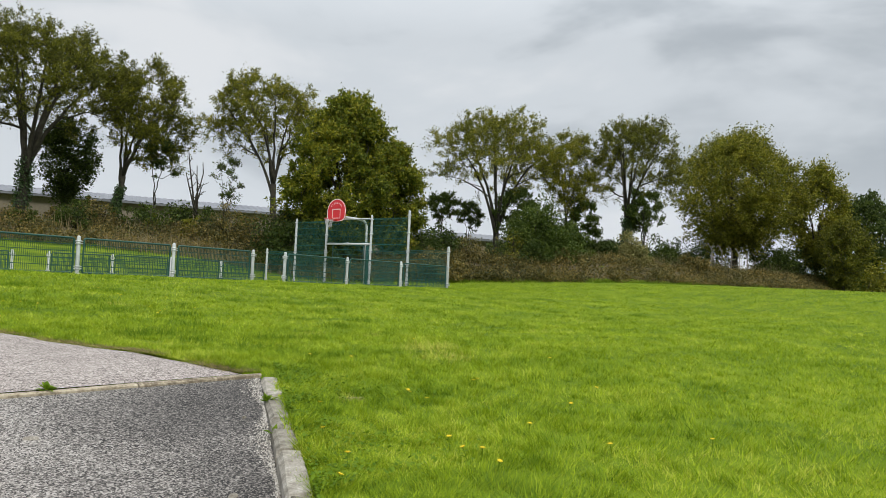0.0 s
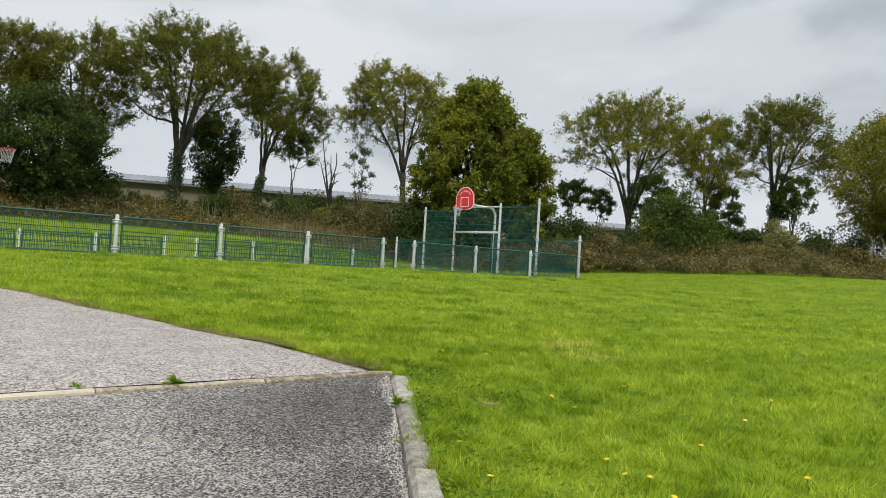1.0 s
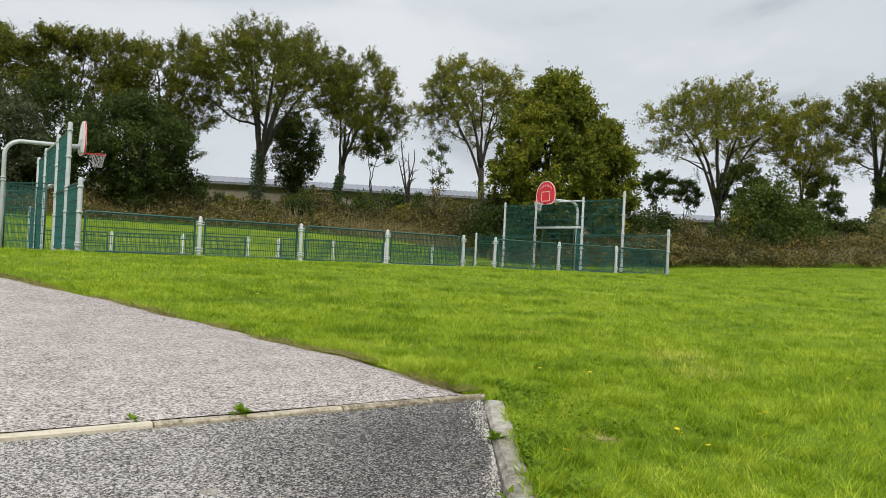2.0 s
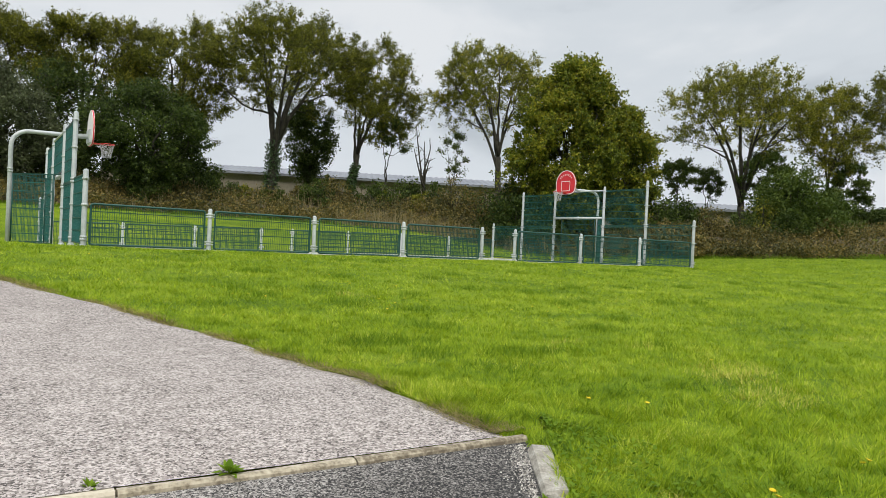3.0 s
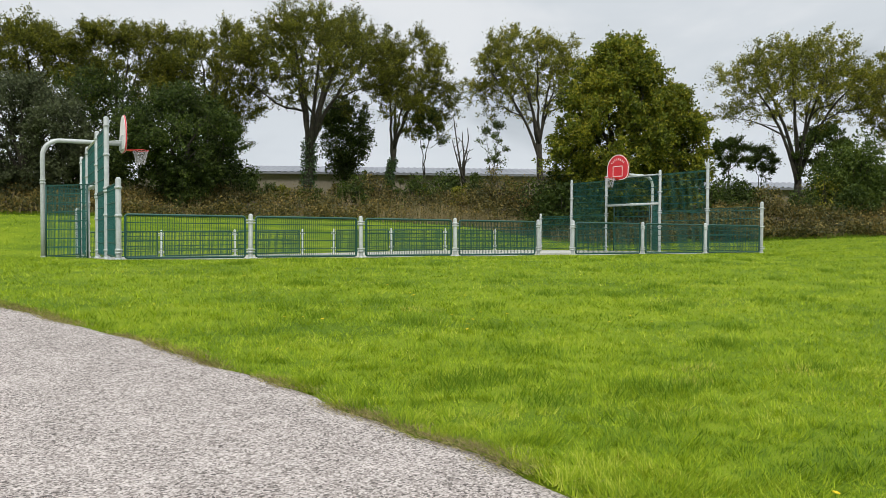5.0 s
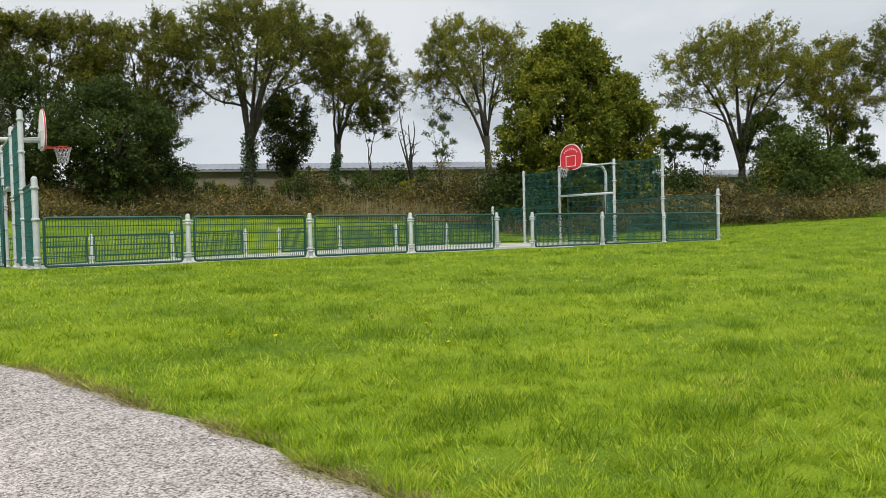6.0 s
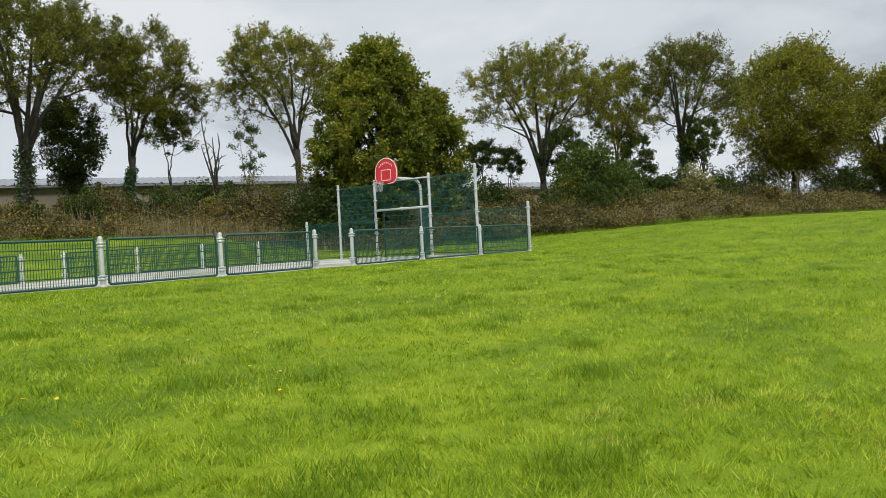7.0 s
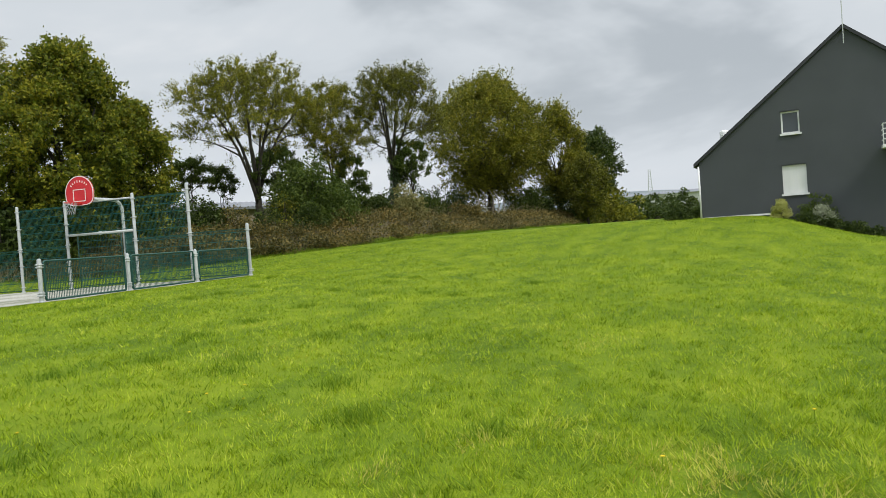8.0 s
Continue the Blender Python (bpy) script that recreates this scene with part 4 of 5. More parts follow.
def dead_tree(x, y, seed):
    rng = np.random.default_rng(seed)
    t = thing("dead_tree", pose(x, y, float(ground_z(x, y))), "leafless dead tree with upright bare limbs", "tree", "bank trees")
    b = Build()
    b.tube(bend((0, 0, -0.3), (0.2, 0, 1.6), 0, 5, rng), np.linspace(0.15, 0.1, 5), 7)
    for k, (ex, ez) in enumerate(((-1.0, 6.4), (-0.3, 5.2), (0.9, 5.7), (0.5, 4.2), (-1.2, 4.6))):
        c = bend((0.2, 0, 1.2 + 0.15 * k), (ex, rng.normal() * 0.4, ez), -0.1, 7, rng)
        b.tube(c, np.linspace(0.1, 0.025, 7), 5)
        for j in (3, 4, 5):
            b.tube(bend(c[j], c[j] + np.array((rng.normal() * 0.35, rng.normal() * 0.3, rng.uniform(0.3, 0.8))), 0, 4, rng), np.linspace(0.035, 0.014, 4), 4)
    part("trunk", b, M_BARK, t, smooth=True)


dead_tree(3.9, 26.8, 30)
shrub("bush", 21.5, 9.2, 5.2, 5.0, "rounded dark green bush on the bank's edge", 40, M_LEAF_GREEN, 17000, n=130)
shrub("bush", 22.6, 7.9, 4.2, 3.4, "lower dark green bush on the bank's edge", 37, M_LEAF_GREEN, 6500, n=60)
shrub("bush", 19.6, 8.3, 2.8, 2.2, "bramble-laced green bush on the bank's edge", 36, M_LEAF_DEEP, 3600, n=50)
shrub("bush", 27.4, 4.2, 3.0, 2.5, "pale feathery shrub among brambles", 41, M_LEAF_PALE, 3500)
shrub("bush", 5.6, 18.2, 5.0, 3.4, "dark leafy bush behind the goal", 39, M_LEAF_DEEP, 9000, n=90)
shrub("bush", 7.6, 16.9, 3.6, 3.2, "dark leafy bush under the maple", 57, M_LEAF_GREEN, 7500, n=80)
shrub("bush", 12.5, 11.0, 4.6, 2.0, "bramble-grown bush at the bank's foot", 38, M_BRAMBLE, 5200, n=80)
shrub("bush", 30.5, 8.0, 1.8, 2.6, "small dark bush behind the brambles", 42, M_LEAF_DEEP, 1600)
shrub("bush", 6.6, 19.6, 3.0, 3.8, "straggly yellowish shrub beside the maple", 43, M_LEAF_PALE, 3200)
shrub("bush", -3.2, 28.2, 1.8, 2.4, "ivy-covered stump standing in the brambles", 44, M_LEAF_GREEN, 2600)
shrub("bush", 3.0, 27.0, 3.0, 2.6, "dark green bush at the bank's top", 45, M_LEAF_DEEP, 3600)
shrub("bush", 33.0, 1.6, 3.0, 1.3, "bramble bush on the bank's shoulder", 46, M_BRAMBLE, 3000)
shrub("bush", 4.9, 26.0, 2.6, 2.6, "dark holly-like bush at the bank's top", 31, M_LEAF_DEEP, 3400)
shrub("bush", 6.9, 24.6, 2.4, 2.3, "dark leafy bush at the bank's top", 32, M_LEAF_GREEN, 3000)
shrub("bush", 0.6, 27.6, 2.2, 2.2, "dark leafy bush at the bank's top", 33, M_LEAF_DEEP, 2800)
shrub("bush", 55.0, -7.5, 8.0, 4.0, "rusty hedge bush at the field's end", 47, M_LEAF_GOLD, 4200, size=0.25)
shrub("bush", 50.5, -1.4, 4.5, 2.6, "dark leafy undergrowth bush beneath the bank trees", 34, M_LEAF_DEEP, 3600)
shrub("bush", 66.0, -11.0, 12.0, 3.2, "dark hedge far behind the lawn", 48, M_LEAF_DEEP, 5200, size=0.28)
shrub("bush", 78.0, -15.5, 12.0, 3.6, "dark hedge far behind the lawn", 49, M_LEAF_DEEP, 5200, size=0.28)


for k, (ux, uy, uw, uh, um) in enumerate(((15.5, 13.5, 4.0, 2.8, M_LEAF_DEEP), (23.0, 10.5, 4.0, 2.6, M_LEAF_GREEN), (29.5, 8.0, 3.6, 2.6, M_LEAF_DEEP), (35.5, 9.5, 4.5, 3.0, M_LEAF_GREEN), (46.0, 8.0, 5.5, 3.4, M_LEAF_DEEP), (49.5, 0.0, 5.0, 3.6, M_LEAF_GREEN), (37.5, 8.5, 4.0, 2.6, M_LEAF_DEEP), (42.5, 8.5, 5.5, 3.4, M_LEAF_GREEN), (53.0, 7.5, 6.0, 4.6, M_LEAF_DEEP), (26.5, 8.6, 3.6, 3.4, M_LEAF_GREEN), (52.0, -5.0, 5.0, 4.4, M_LEAF_GREEN))):
    shrub("bush", ux, uy, uw, uh, "dark leafy undergrowth bush beneath the bank trees", 60 + k, um, 5600, size=0.18, n=80)
for k, (ux, uy, uw, uh) in enumerate(((-28.0, 30.0, 8.0, 5.0), (-19.0, 30.5, 6.0, 4.0), (-11.5, 30.0, 3.5, 3.0))):
    shrub("bush", ux, uy, uw, uh, "dark evergreen thicket at the foot of the trees", 80 + k, M_LEAF_DEEP, 9000, size=0.18, n=90)


bank_rng = random.Random(5)
for k in range(40):
    ux = -11.0 + (0.9 * k if k < 22 else 19.8 + 1.75 * (k - 22)) + bank_rng.uniform(-0.6, 0.6)
    uh = bank_rng.choice((0.9, 1.2, 1.6, 2.1, 2.5)) * (0.5 if ux > 23 else 1)
    shrub("bush", ux, float(bank_y(ux)) + bank_rng.uniform(3.6, 5.2) + (5 if ux > 26 else 0), uh * bank_rng.uniform(0.9, 1.6), uh, "scrubby bush on the crest of the bank", 100 + k, bank_rng.choice((M_LEAF_DEEP, M_LEAF_GREEN, M_BRAMBLE, M_LEAF_GOLD)), 1900, size=0.115, n=34)


# ---- bank undergrowth ----
def build_brambles():
    rng = np.random.default_rng(77)
    n = 2900
    t = rng.random(n)
    x = np.where(rng.random(n) < 0.14, rng.uniform(2, 20, n), -34 + 92 * t ** 1.05)
    back = rng.random(n) ** 1.3 * np.where(x > 27, 3.4, 6.0)
    y = bank_y(x) + 0.25 + back
    low = np.where(x > 27, 0.35, 1.0)
    z = ground_z(x, y) + 0.1 + low * (0.45 + 0.3 * np.sin(x * 0.9) * np.sin(x * 0.37 + 1)) * rng.random(n)
    C = np.stack([x, y, z], -1)
    V, F = leaf_cloud(C, rng.uniform(0.4, 1.0, n) * (0.45 + 0.55 * low), rng.integers(55, 85, n), 0.12, rng, 0.65)
    ob = new("brambles", triangles("brambles", V, F, M_BRAMBLE))
    tagged(ob, "rust-brown bramble thicket covering the bank", "brambles", kind="stuff")
    # dry stalks along the thicket
    m = 4600
    x = rng.uniform(-30, 50, m)
    y = bank_y(x) + rng.uniform(0.0, 6.0, m)
    k = rng.random(m) < 0.2
    x = np.where(k, rng.normal(1.0, 2.6, m), x)
    y = np.where(k, bank_y(x) + rng.uniform(-0.5, 0.4, m), y)
    crest = rng.random(m) < 0.4
    y = np.where(crest & ~k, bank_y(x) + rng.uniform(3.2, 6.5, m), y)
    z = ground_z(x, y)
    h = rng.uniform(0.6, 1.3, m) + np.where(crest, 0.25, 0)
    dx, dy = rng.normal(size=m) * 0.18, rng.normal(size=m) * 0.18
    w = 0.014
    V = np.stack([np.stack([x - w, y, z], -1), np.stack([x + w, y, z], -1), np.stack([x + dx, y + dy, z + h], -1)], 1).reshape(-1, 3)
    ob = new("dry_stalks", triangles("dry_stalks", V, np.arange(3 * m).reshape(m, 3), M_STRAW))
    tagged(ob, "bleached dry grass stalks standing along the bank", "dry grass", kind="stuff")


build_brambles()


def foot_grass():
    """Unmown weeds along the foot of the bank."""
    rng = np.random.default_rng(78)
    m = 16000
    x = rng.uniform(-30, 55, m)
    y = bank_y(x) - 0.35 + np.abs(rng.normal(size=m)) * 0.45
    z = ground_z(x, y) - 0.02
    h = rng.uniform(0.08, 0.36, m) * (0.7 + 0.4 * np.sin(x * 1.3) * np.sin(x * 0.41))
    l, t = rng.uniform(0, 6.28, m), rng.uniform(0, 6.28, m)
    w, s = 0.016, h * 0.5
    V = np.stack([np.stack([x - np.cos(t) * w, y - np.sin(t) * w, z], -1), np.stack([x + np.cos(t) * w, y + np.sin(t) * w, z], -1), np.stack([x + np.cos(l) * s, y + np.sin(l) * s, z + h], -1)], 1).reshape(-1, 3)
    tagged(new("tall_grass", triangles("tall_grass", V, np.arange(3 * m).reshape(m, 3), M_TUFT)), "unmown green weeds along the foot of the bank", "tall grass", kind="stuff")


foot_grass()


# ---- buildings ----
M_FAR_WALL = material("pale_cladding", [(0.3, (0.5, 0.51, 0.52)), (0.7, (0.62, 0.63, 0.63))], 0.2, 3.0, 0.7, 0)


def shed(name, p, q, depth, wall_z, eave_z, ridge_z, label, wall=M_SHED_WALL):
    """A long low gabled shed whose front runs from p to q."""
    p, q = np.array(p, float), np.array(q, float)
    L = np.linalg.norm(q - p)
    u = (q - p) / L
    s = thing(name, pose(p[0], p[1], 0, 0, 0, math.degrees(math.atan2(u[1], u[0]))), label, "building", "sheds behind the bank")
    b = Build()
    v = [(x, y, z) for x in (0, L) for y, z in ((0, wall_z), (0, eave_z), (depth / 2, ridge_z - 0.1), (depth, eave_z), (depth, wall_z))]
    b.add(v, [(0, 1, 2, 3, 4), (9, 8, 7, 6, 5), (0, 5, 6, 1), (3, 8, 9, 4), (0, 4, 9, 5)])
    part("wall", b, wall, s)
    r = Build()
    n = int(L / 0.55)
    for side in (0, 1):
        V = []
        for k in range(n * 2 + 1):
            x = -0.3 + (L + 0.6) * k / (n * 2)
            dz = 0.05 * (k % 2)
            e = (-0.5, eave_z - 0.05) if side == 0 else (depth + 0.5, eave_z - 0.05)
            V += [(x, e[0], e[1] + dz), (x, depth / 2, ridge_z + dz)]
        r.add(V, [(2 * k, 2 * k + 2, 2 * k + 3, 2 * k + 1) for k in range(n * 2)])
    r.box((-0.3, -0.52, eave_z - 0.22), (L + 0.3, -0.46, eave_z - 0.06))
    part("roof", r, M_SHED_ROOF, s)


shed("long_shed", (-14.5, 49.2), (19.5, 33.0), 9.0, 1.5, 5.9, 6.75, "long low shed with beige walls and grey sheet roof")
shed("long_shed", (22.0, 28.5), (37.0, 20.0), 8.0, 1.5, 4.7, 5.4, "low shed with grey sheet roof behind trees")


def house():
    H = Vector((19.95, -15.72, 1.0))
    ang = -100.0
    w, eave, ridge, ln = 7.2, 2.85, 8.8, 11.0
    # own axes: x along the gable, y away behind it (to the gable's left hand)
    h = thing("house", pose(H.x, H.y, H.z, 0, 0, ang), "dark grey rendered gabled house with white windows", "house")
    base = -3.2
    b = Build()
    # gable with window openings is a sheet of blocks round the openings, 0.3 m thick
    ops = [(4.16, 5.02, 3.89, 5.03), (4.08, 5.21, 0.77, 2.25)]

    def roof_z(x):
        return eave + (ridge - eave) * (1 - abs(x - w) / w)

    cuts = sorted({0.0, w, 2 * w, *[o[0] for o in ops], *[o[1] for o in ops]})
    levels = sorted({base, *[o[2] for o in ops], *[o[3] for o in ops]})
    V, F, at, edges = [], [], {}, {}

    def corner(x, z, y):
        key = (round(x, 4), round(z, 4), y)
        if key not in at:
            at[key] = len(V)
            V.append((x, y, z))
        return at[key]

    for a, c in zip(cuts, cuts[1:]):
        zs = [z for z in levels if z < min(roof_z(a), roof_z(c)) - 0.05]
        for k, lo in enumerate(zs):
            top = k == len(zs) - 1
            za, zc = (roof_z(a), roof_z(c)) if top else (zs[k + 1], zs[k + 1])
            if any(o[0] <= a + 1e-6 and c - 1e-6 <= o[1] and o[2] - 1e-6 <= lo < o[3] - 1e-6 for o in ops):
                continue
            ring = [(a, lo), (c, lo), (c, zc), (a, za)]
            F.append(tuple(corner(x, z, 0) for x, z in ring))
            F.append(tuple(corner(x, z, 0.3) for x, z in ring[::-1]))
            for p, q in zip(ring, ring[1:] + ring[:1]):
                key = tuple(sorted((p, q)))
                edges[key] = None if key in edges else (p, q)
    # reveals and outer edges
    for e in edges.values():
        if e:
            p, q = e
            F.append((corner(*q, 0), corner(*p, 0), corner(*p, 0.3), corner(*q, 0.3)))
    b.add(V, F)
    part("gable_wall", b, M_HOUSE, h)
    part("wall", Build().box((0, 0.3, base), (0.3, ln, eave)), M_HOUSE, h)
    part("wall", Build().box((2 * w - 0.3, 0.3, base), (2 * w, ln, eave)), M_HOUSE, h)
    v = [(0, ln, base), (2 * w, ln, base), (2 * w, ln, eave), (w, ln, ridge), (0, ln, eave)]
    v += [(x, y + 0.3, z) for x, y, z in v]
    part("wall", Build().add(v, [(0, 1, 2, 3, 4), (9, 8, 7, 6, 5)] + [(k, k + 5, (k + 1) % 5 + 5, (k + 1) % 5) for k in range(5)]), M_HOUSE, h)
    t = 0.2
    for s in (1, -1):
        r = Build()
        e = (-0.28, eave - 0.24) if s > 0 else (2 * w + 0.28, eave - 0.24)
        v = [(e[0], -0.14, e[1]), (w, -0.14, ridge), (w, ln + 0.14, ridge), (e[0], ln + 0.14, e[1])]
        v += [(x, y, z + t) for x, y, z in v]
        r.add(v, [(0, 1, 2, 3), (7, 6, 5, 4), (0, 4, 5, 1), (1, 5, 6, 2), (2, 6, 7, 3), (3, 7, 4, 0)])
        part("roof", r, M_ROOF, h, "dark slate roof slope")
    part("corner_trim", Build().tube([(-0.05, -0.05, -0.3), (-0.05, -0.05, eave - 0.2)], 0.05, 8), M_UPVC, h, "white downpipe at the corner", smooth=True)
    part("plinth_strip", Build().box((-0.02, -0.03, -0.24), (w * 0.6, 0.0, -0.15)), M_UPVC, h, "pale plinth line")
    for k, o in enumerate(ops):
        f = Build()
        d0, d1, q = 0.06, 0.14, 0.075
        f.box((o[0], d0, o[2]), (o[0] + q, d1, o[3])).box((o[1] - q, d0, o[2]), (o[1], d1, o[3]))
        f.box((o[0] + q, d0, o[3] - q), (o[1] - q, d1, o[3])).box((o[0] + q, d0, o[2]), (o[1] - q, d1, o[2] + q))
        fr = part("window", f, M_UPVC, h, "white framed window")
        if k:
            z = o[2] + q
            sh = part("shutter", Build().box((o[0] + q, 0.102, z), (o[1] - q, 0.12, o[3] - q)), M_UPVC, h, "closed white roller shutter")
            slat = Build().box((o[0] + q, 0.075, 0), (o[1] - q, 0.1, 0.048)).mesh("slat", M_UPVC)
            while z < o[3] - q - 0.04:
                part("slat", slat, M_UPVC, sh, at=pose(0, 0, z))
                z += 0.052
        else:
            part("blind", Build().box((o[0] + q, 0.13, o[2] + q), (o[1] - q, 0.138, o[3] - q)), M_BLIND, fr, "drawn grey blind")
            part("pane", Build().box((o[0] + q, 0.095, o[2] + q), (o[1] - q, 0.101, o[3] - q)), M_GLASS, fr).visible_shadow = False
        part("sill", Build().box((o[0] - 0.08, -0.08, o[2] - 0.09), (o[1] + 0.08, 0.06, o[2])), M_UPVC, fr)
        # added dark strip that stands in for the shadow line at the window head
        part("lintel_shadow_strip", Build().box((o[0] - 0.02, -0.02, o[3]), (o[1] + 0.02, 0.06, o[3] + 0.06)), M_ROOF, fr)
    bal = Build()
    bx0, bx1, bz = 8.55, 11.1, 2.75
    bal.box((bx0, -1.1, bz - 0.16), (bx1, 0, bz))
    bal_ob = part("balcony", bal, M_UPVC, h, "white railed balcony")
    rail = Build()
    for z in (0.25, 0.5, 0.75, 1.0):
        rail.tube([(bx0 + 0.04, 0, bz + z), (bx0 + 0.04, -1.06, bz + z), (bx1 - 0.04, -1.06, bz + z), (bx1 - 0.04, 0, bz + z)], 0.022, 6)
    for x in np.linspace(bx0 + 0.04, bx1 - 0.04, 6):
        rail.tube([(x, -1.06, bz), (x, -1.06, bz + 1.0)], 0.022, 6)
    part("railing", rail, M_UPVC, bal_ob)
    part("vent", Build().tube([(1.2, 1.6, eave + 0.6), (1.2, 1.6, eave + 1.68), (1.2, 1.6, eave + 1.76), (1.2, 1.6, eave + 1.8)], [0.24, 0.24, 0.2, 0.05], 12), M_UPVC, h, "pale roof vent", smooth=True)
    mast = Build().tube([(w, -0.2, ridge - 0.8), (w, -0.2, ridge + 2.6)], 0.025, 6)
    mast.tube([(w - 0.35, -0.2, ridge + 2.2), (w + 0.35, -0.2, ridge + 2.2)], 0.012, 5)
    part("antenna", mast, M_POST, h)


house()
shrub("shrub", 18.4, -19.45, 1.1, 1.05, "clipped golden variegated shrub by the house", 50, M_LEAF_YELLOW, 4000, 0.06, "shrub", group="house shrubs")
shrub("shrub", 18.6, -21.1, 2.2, 1.6, "loose grey-green shrub by the house", 51, M_LEAF_GREEN, 2600, 0.1, "shrub", group="house shrubs")
shrub("shrub", 16.9, -21.1, 1.25, 1.35, "pale rounded shrub by the house", 52, M_LEAF_GREY, 4000, 0.06, "shrub", group="house shrubs")
for k in range(6):
    shrub("hedge_plant", 16.6 - 0.25 * k, -20.5 - 0.85 * k, 1.4, 0.62, "low dark hedge plant stepping down beside the house", 55 + k, M_LEAF_DEEP, 1700, 0.09, "hedge", group="house hedge", n=40)
shrub("shrub", 20.6, -14.6, 2.4, 0.8, "low dark green shrub at the house corner", 54, M_LEAF_DEEP, 3000, 0.1, "shrub", group="house shrubs")


# ---- far distance ----
def distant_hill():
    rng = np.random.default_rng(5)
    a = np.radians(np.linspace(-60, 150, 160))
    R = 700.0
    h = 21 + 5 * np.sin(a * 5 + 1) + 3 * np.sin(a * 13) + rng.uniform(0, 2.0, len(a))
    X, Y = -22 + R * np.cos(a), -14 + R * np.sin(a)
    n = len(a)
    V = np.concatenate([np.stack([X * 0.8, Y * 0.8, np.full(n, -2.0)], -1), np.stack([X, Y, h], -1), np.stack([X * 1.3, Y * 1.3, h * 0 - 2], -1)])
    k = np.arange(n - 1)
    F = np.concatenate([np.stack([k, k + 1, k + 1 + n, k + n], -1), np.stack([k + n, k + 1 + n, k + 1 + 2 * n, k + 2 * n], -1)])
    # aerial haze is painted into the ridge's blue-grey colours
    hill = material("haze_tinted_woodland", [(0.3, (0.1, 0.13, 0.14)), (0.7, (0.2, 0.23, 0.24))], 0.02, 0.2, 0.95, 0)
    tagged(new("backdrop", triangles("backdrop", V, F, hill)), "low wooded ridge on the horizon, haze painted into its grey-blue colour", "hill", kind="structure")


distant_hill()


def lattice_mast(x, y, z, h):
    m = thing("lattice_mast", pose(x, y, z), "thin grey lattice mast on the far ridge", "mast")
    b = Build()
    w0, w1 = 0.9, 0.35
    for sx, sy in ((1, 1), (1, -1), (-1, 1), (-1, -1)):
        b.tube([(sx * w0, sy * w0, -8), (sx * w0, sy * w0, 0), (sx * w1, sy * w1, h)], 0.11, 4)
    n = 9
    for k in range(n):
        za, zb = h * k / n, h * (k + 1) / n
        wa, wb = w0 + (w1 - w0) * k / n, w0 + (w1 - w0) * (k + 1) / n
        for s in (1, -1):
            b.tube([(-wa, s * wa, za), (wb, s * wb, zb)], 0.07, 4)
            b.tube([(s * wa, -wa, za), (s * wb, wb, zb)], 0.07, 4)
    part("lattice", b, M_POST, m)


lattice_mast(277.0, -4.9, 11.0, 9.6)
shed("far_warehouse", (128.0, -19.0), (127.6, -2.0), 14.0, -2.0, 5.3, 6.0, "pale low warehouse beyond the hedges", M_FAR_WALL)


def bank_fence():
    f = thing("wire_fence", pose(0, 0, 0), "old wire fence with cranked concrete posts on the bank", "fence")
    n = 17
    P = [np.array((36.8 + 2.3 * k, 1.4 - 0.03 * k)) for k in range(n)]
    me = Build()
    me.tube([(0, 0, -0.3), (0, 0, 1.75), (-0.1, 0.12, 2.1), (-0.28, 0.3, 2.4)], [0.05, 0.05, 0.045, 0.04], 6)
    me = me.mesh("post", M_KERB)
    tops = []
    for p in P:
        y = float(p[1])
        z = float(ground_z(p[0], y))
        part("post", me, M_KERB, f, at=pose(p[0], y, z, random.uniform(-3, 3), random.uniform(-3, 3), 0))
        tops.append((p[0], y, z))
    for h in (0.3, 0.8, 1.3):
        part("wire", Build().tube([(a, b, c + h) for a, b, c in tops], 0.008, 4, False), M_POST, f)
    a = tops[0]
    part("brace", Build().tube([(a[0] - 0.9, a[1], a[2] - 0.1), (a[0], a[1], a[2] + 1.4)], 0.04, 6), M_KERB, f)
    part("brace", Build().tube([(a[0] + 0.9, a[1] - 0.2, a[2] - 0.1), (a[0], a[1], a[2] + 1.4)], 0.04, 6), M_KERB, f)


bank_fence()


# ---- grass ----
def patchy(x, y):
    """Broad unevenness of the turf, about -1 to 1."""
    return 0.5 * np.sin(x * 0.9 + 1.7 * np.sin(y * 0.55)) + 0.3 * np.sin(y * 1.9 + 1.3 * np.sin(x * 1.1 + 2)) + 0.2 * np.sin(x * 3.1 - y * 2.3)


def on_lawn(x, y):
    path = (y >= -15.2) & (x < path_edge(y) + 0.02)
    start = (x - KERB_END[0]) * KERB_DIR[0] + (y - KERB_END[1]) * KERB_DIR[1]
    road = (y < -15.2) & (kerb_side(x, y) < np.where(y > -15.24, -0.12, np.where(start < 0.03, 0.0, 0.085)))
    court = (x > WEST_X - 0.2) & (x < 0.2) & (y > -0.15) & (y < 13.0)
    return ~(path | road | court)


BARE = ((-20.9, -16.2, 0.14), (-18.21, -12.6, 0.26), (-17.57, -13.08, 0.3), (-17.93, -14.38, 0.5), (-18.15, -14.65, 0.4), (-18.71, -12.98, 0.22), (-13.6, -13.4, 0.6), (-18.6, -15.2, 0.5), (-14.8, -9.2, 0.35), (-18.8, -8.8, 0.4))


